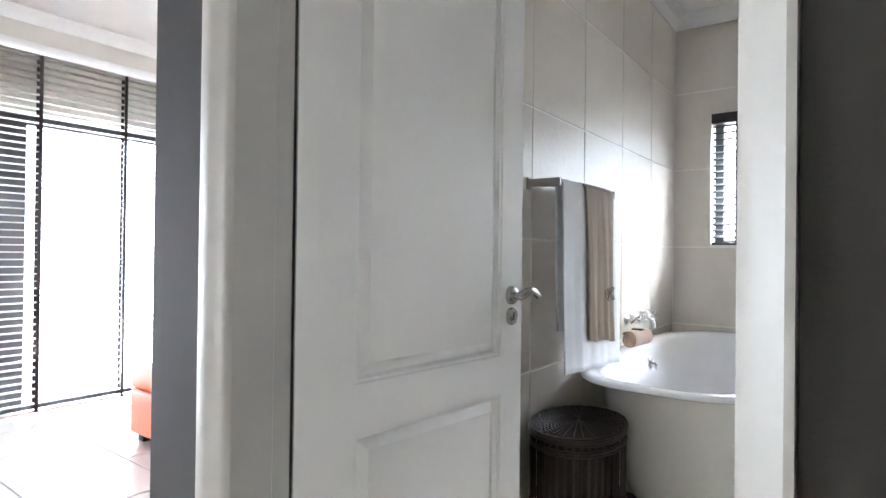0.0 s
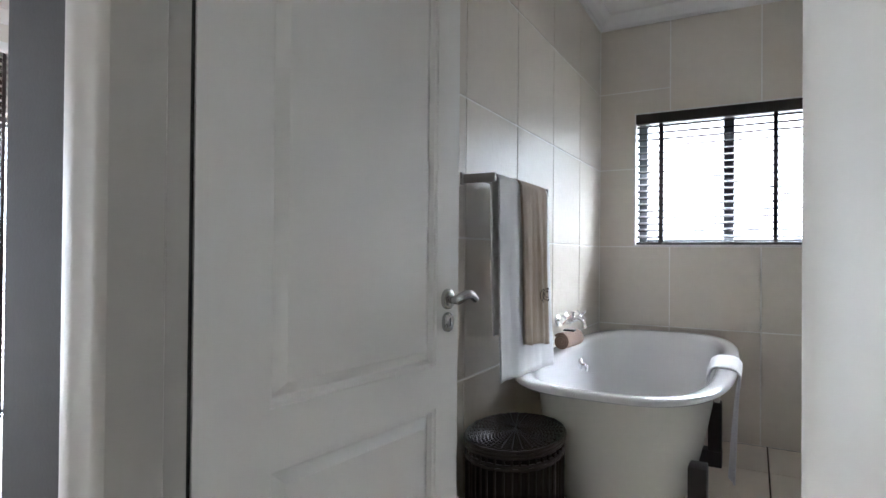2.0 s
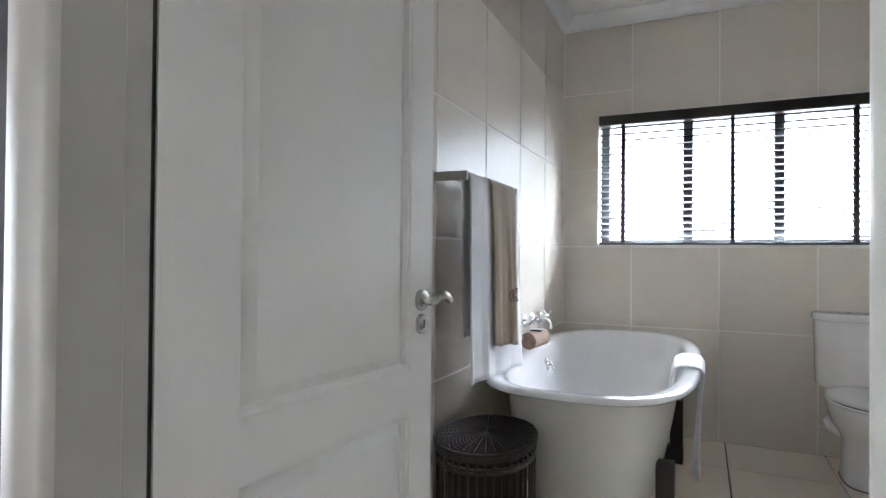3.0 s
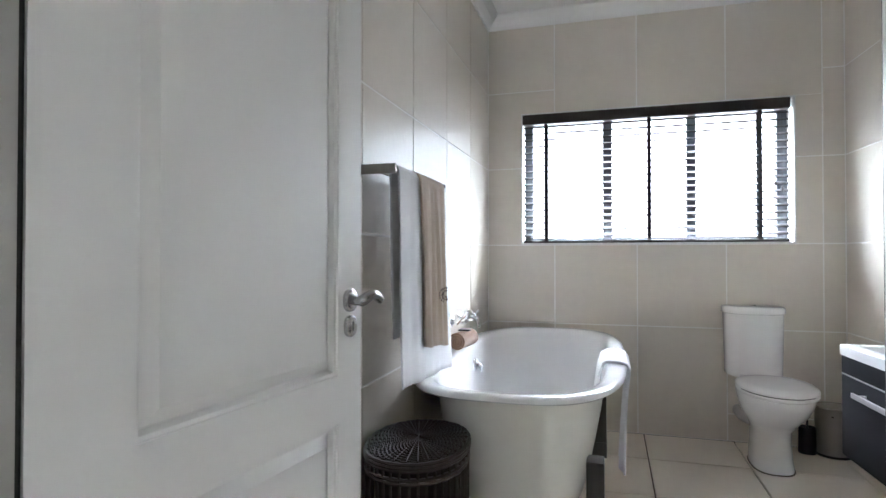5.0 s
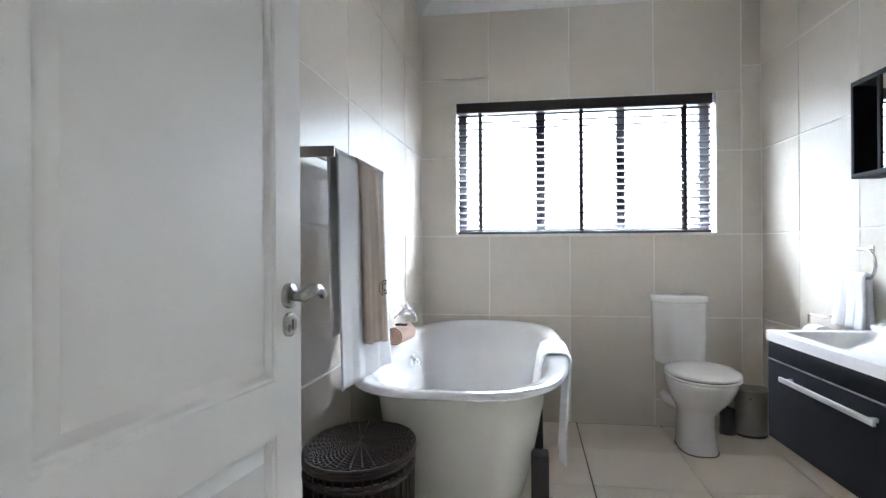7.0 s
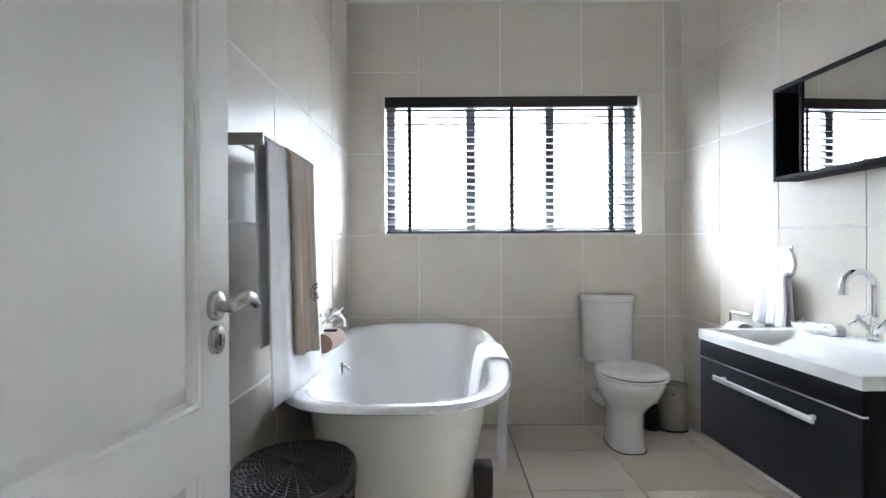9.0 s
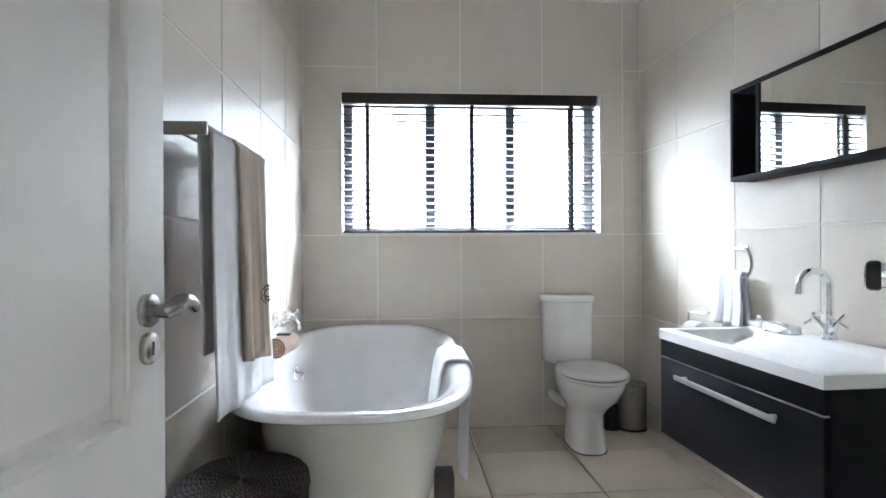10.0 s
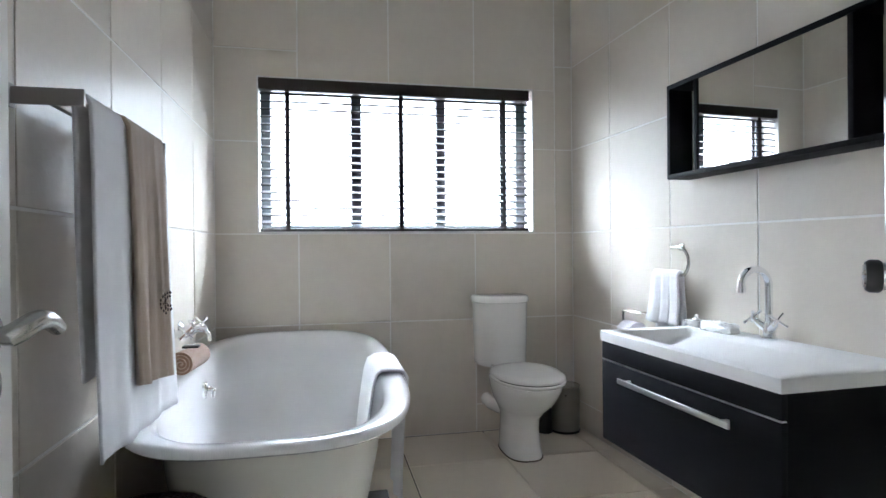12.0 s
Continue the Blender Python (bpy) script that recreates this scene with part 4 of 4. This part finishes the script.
blind("patio_blind", (7.0, -LX - 0.06, 0.0), "tall wooden venetian blind lowered over the patio doors", 2.75, 8.55, -LX - 0.075, 2.43, 0.03, 0.047, 0.050, 0, 0.07,
      (3.1, 3.7, 4.3, 4.9, 5.6, 6.355, 6.885, 7.5, 8.1), SLATP, ALUM, cord=0, m=mside)


def ottoman():
    x0, x1, y0, y1 = -2.985, -2.05, 6.52, 7.25
    t = thing("ottoman", ((x0 + x1) / 2, (y0 + y1) / 2, 0), "orange leather ottoman on short dark legs", "ottoman")
    part("body", box(NB(), x0, x1, y0, y1, 0.045, 0.30, 0.02, seg=4), ORANGE, t)
    part("cushion", box(NB(), x0 - 0.004, x1 + 0.004, y0 - 0.004, y1 + 0.004, 0.302, 0.435, 0.035, seg=5), ORANGE, t, "orange leather seat cushion")
    part("seam", box(NB(), x0 - 0.002, x1 + 0.002, y0 - 0.002, y1 + 0.002, 0.298, 0.304), ORANGE, t)
    for x in (x0 + 0.07, x1 - 0.07):
        for y in (y0 + 0.06, y1 - 0.06):
            part("leg", box(NB(), x - 0.03, x + 0.03, y - 0.03, y + 0.03, 0.0, 0.0445, 0.003), BLACKP, t)


ottoman()


# ---- tiles ----
TILE_MESH = {}


def slab(key, pts, depth, material, edge=0.0012):
    """One tile as a mesh: outline pts (u, v), face at w = 0, body behind."""
    if key in TILE_MESH:
        return TILE_MESH[key]
    c = Vector((sum(p[0] for p in pts) / len(pts), sum(p[1] for p in pts) / len(pts)))
    n = len(pts)
    ins = []
    for i in range(n):
        p, a, b = Vector(pts[i]), Vector(pts[i - 1]), Vector(pts[(i + 1) % n])
        d0, d1 = (p - a).normalized(), (b - p).normalized()
        ins.append(p + edge * (Vector((-d0.y, d0.x)) + Vector((-d1.y, d1.x))))
    verts = [(*p, -depth) for p in pts] + [(*p, -edge) for p in pts] + [(p.x, p.y, 0) for p in ins]
    faces = [tuple(range(2 * n, 3 * n))]
    for i in range(n):
        j = (i + 1) % n
        faces += [(i, j, n + j, n + i), (n + i, n + j, 2 * n + j, 2 * n + i)]
    me = bpy.data.meshes.new("tile")
    me.from_pydata(verts, [], faces)
    me.materials.append(material)
    TILE_MESH[key] = me
    return me


def lay(parent, m, pts, depth, material, name="tile"):
    u0, v0 = min(p[0] for p in pts), min(p[1] for p in pts)
    loc = [(round(p[0] - u0, 4), round(p[1] - v0, 4)) for p in pts]
    me = slab((tuple(loc), material.name), loc, depth, material)
    ob = new(name, me)
    j = Matrix.Rotation(random.uniform(-0.0012, 0.0012), 4, "X") @ Matrix.Rotation(random.uniform(-0.0012, 0.0012), 4, "Y")
    ob.matrix_basis = m @ Matrix.Translation((u0, v0, 0)) @ j
    ob.parent = parent
    return ob


J = 0.0038
ROWS_Z = [(0.0, 0.16), (0.16, 0.66), (0.66, 1.16), (1.16, 1.66), (1.66, 2.16), (2.16, H)]


def cuts(lo, hi, first, step=0.5):
    while first > lo + 0.02:
        first -= step
    out, a = [], lo
    first += step if first <= lo + 0.02 else 0
    while first < hi - 0.02:
        out.append((a, first))
        a, first = first, first + step
    return out + [(a, hi)]


def rect(a, b, c, d):
    return [(a + J, c + J), (b - J, c + J), (b - J, d - J), (a + J, d - J)]


# planes: u to the viewer's right, v up, face towards the room
M_N = Matrix(((1, 0, 0, 0), (0, 0, -1, N), (0, 1, 0, 0), (0, 0, 0, 1)))
M_W = Matrix(((0, 0, 1, L), (1, 0, 0, 0), (0, 1, 0, 0), (0, 0, 0, 1)))
M_E = Matrix(((0, 0, -1, R), (-1, 0, 0, 0), (0, 1, 0, 0), (0, 0, 0, 1)))
for a, b in cuts(S, N, 7.37):
    for c, d in ROWS_Z:
        lay(wall_west, M_W, rect(a, b, c, d), PG, TILE)
for a, b in cuts(S - 0.05, N, 7.43):
    for c, d in ROWS_Z:
        lay(wall_east, M_E, rect(-b, -a, c, d), PG, TILE)
M_S = Matrix(((-1, 0, 0, 0), (0, 0, 1, S + 0.004), (0, 1, 0, 0), (0, 0, 0, 1)))
for a, b in cuts(L, -0.575, 0.345) + cuts(0.382, R - 0.0, 0.845):
    for c, d in ROWS_Z:
        lay(wall_south, M_S, rect(-b, -a, c, d), PG, TILE)
for a, b in cuts(-0.575, 0.382, 0.345):
    lay(wall_south, M_S, rect(-b, -a, DH + 0.06, H), PG, TILE)
for a, b in cuts(L, R, 0.345):
    rows = [(0.0, 0.66)] + ROWS_Z[2:] if b < 0.9 else ROWS_Z
    for c, d in rows:
        if d <= WZ0 + 0.01 or b <= WX0 or a >= WX1:
            lay(wall_north, M_N, rect(a, b, c, d), PG, TILE)
        elif c < WZ0 + 0.01:
            if a < WX0:
                lay(wall_north, M_N, rect(a, WX0 + J, c, d), PG, TILE)
            if b > WX1:
                lay(wall_north, M_N, rect(WX1 - J, b, c, d), PG, TILE)
        elif c < WZ1 < d:
            if a < WX0:
                lay(wall_north, M_N, [(a + J, c + J), (WX0, c + J), (WX0, WZ1), (b - J, WZ1), (b - J, d - J), (a + J, d - J)], PG, TILE)
            elif b > WX1:
                lay(wall_north, M_N, rect(WX1 - J, b, c, WZ1), PG, TILE)
        elif a < WX0:
            lay(wall_north, M_N, rect(a, b, c, d), PG, TILE)
        else:
            lay(wall_north, M_N, rect(a, b, WZ1 - J, H), PG, TILE)
J = 0.0042
M_F = Matrix.Identity(4)
for a, b in cuts(L, R + 0.19, 0.38):
    for c, d in cuts(SO, N, 7.915):
        lay(floor, M_F, rect(a, b, c, d), 0.012, FTILE)
LF = bpy.data.objects["living_floor"]
for a, b in cuts(-3.99, L - TW - 0.002, -2.70):
    for c, d in cuts(SO + 0.002, 8.99, 6.37):
        lay(LF, M_F, rect(a, b, c, d), 0.01, LFLOOR)
LB = bpy.data.objects["living_floor_base"]
for a, b in cuts(-3.99, 3.19, -2.70, 1.0):
    for c, d in cuts(2.21, SO, 5.37, 1.0):
        lay(LB, M_F, rect(a, b, c, d), 0.01, LFLOOR)

# the east wall and all on it, turned about the north corner
TURN_E = Matrix.Translation((R, N, 0)) @ Matrix.Rotation(radians(2.5), 4, "Z") @ Matrix.Translation((-R, -N, 0))
for ob in EAST + [wall_east, cornice_east]:
    ob.matrix_basis = TURN_E @ ob.matrix_basis

# ---- outside ----
bm = NB()
bm.faces.new([bm.verts.new(p) for p in ((-900, -900, -0.16), (900, -900, -0.16), (900, 900, -0.16), (-900, 900, -0.16))])
structure("ground", bm, mat("pale_concrete_paving", (0.46, 0.44, 0.41), 0.8, var=0.08, scale=3, bump=0.2, bump_scale=40), "pale concrete paving outside the house", "ground")


def glow_mat(name, color, strength):
    m = bpy.data.materials.new(name)
    m.use_nodes = True
    nt = m.node_tree
    nt.nodes.remove(nt.nodes["Principled BSDF"])
    em = nt.nodes.new("ShaderNodeEmission")
    em.inputs[0].default_value = (*color, 1)
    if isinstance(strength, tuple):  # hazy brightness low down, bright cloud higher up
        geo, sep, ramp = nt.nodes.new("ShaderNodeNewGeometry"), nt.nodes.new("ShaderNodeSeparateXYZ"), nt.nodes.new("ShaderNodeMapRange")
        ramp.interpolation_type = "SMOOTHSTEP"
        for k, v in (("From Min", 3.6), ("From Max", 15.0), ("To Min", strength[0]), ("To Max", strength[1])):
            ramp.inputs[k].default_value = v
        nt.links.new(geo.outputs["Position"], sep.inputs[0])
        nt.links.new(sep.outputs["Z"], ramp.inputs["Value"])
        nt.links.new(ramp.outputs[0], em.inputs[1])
    else:
        em.inputs[1].default_value = strength
    nt.links.new(em.outputs[0], nt.nodes["Material Output"].inputs[0])
    return m


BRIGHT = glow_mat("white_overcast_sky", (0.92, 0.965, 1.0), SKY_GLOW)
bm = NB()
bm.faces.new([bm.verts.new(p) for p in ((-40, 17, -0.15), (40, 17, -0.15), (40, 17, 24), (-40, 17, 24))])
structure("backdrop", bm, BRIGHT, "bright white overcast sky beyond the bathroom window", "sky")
bm = NB()
bm.faces.new([bm.verts.new(p) for p in ((-12, -6, -0.15), (-12, 11, -0.15), (-12, 11, 9), (-12, -6, 9))])
structure("backdrop_patio", bm, glow_mat("white_hazy_sky", (0.93, 0.967, 1.0), PATIO_GLOW), "bright white sky beyond the patio doors", "sky")
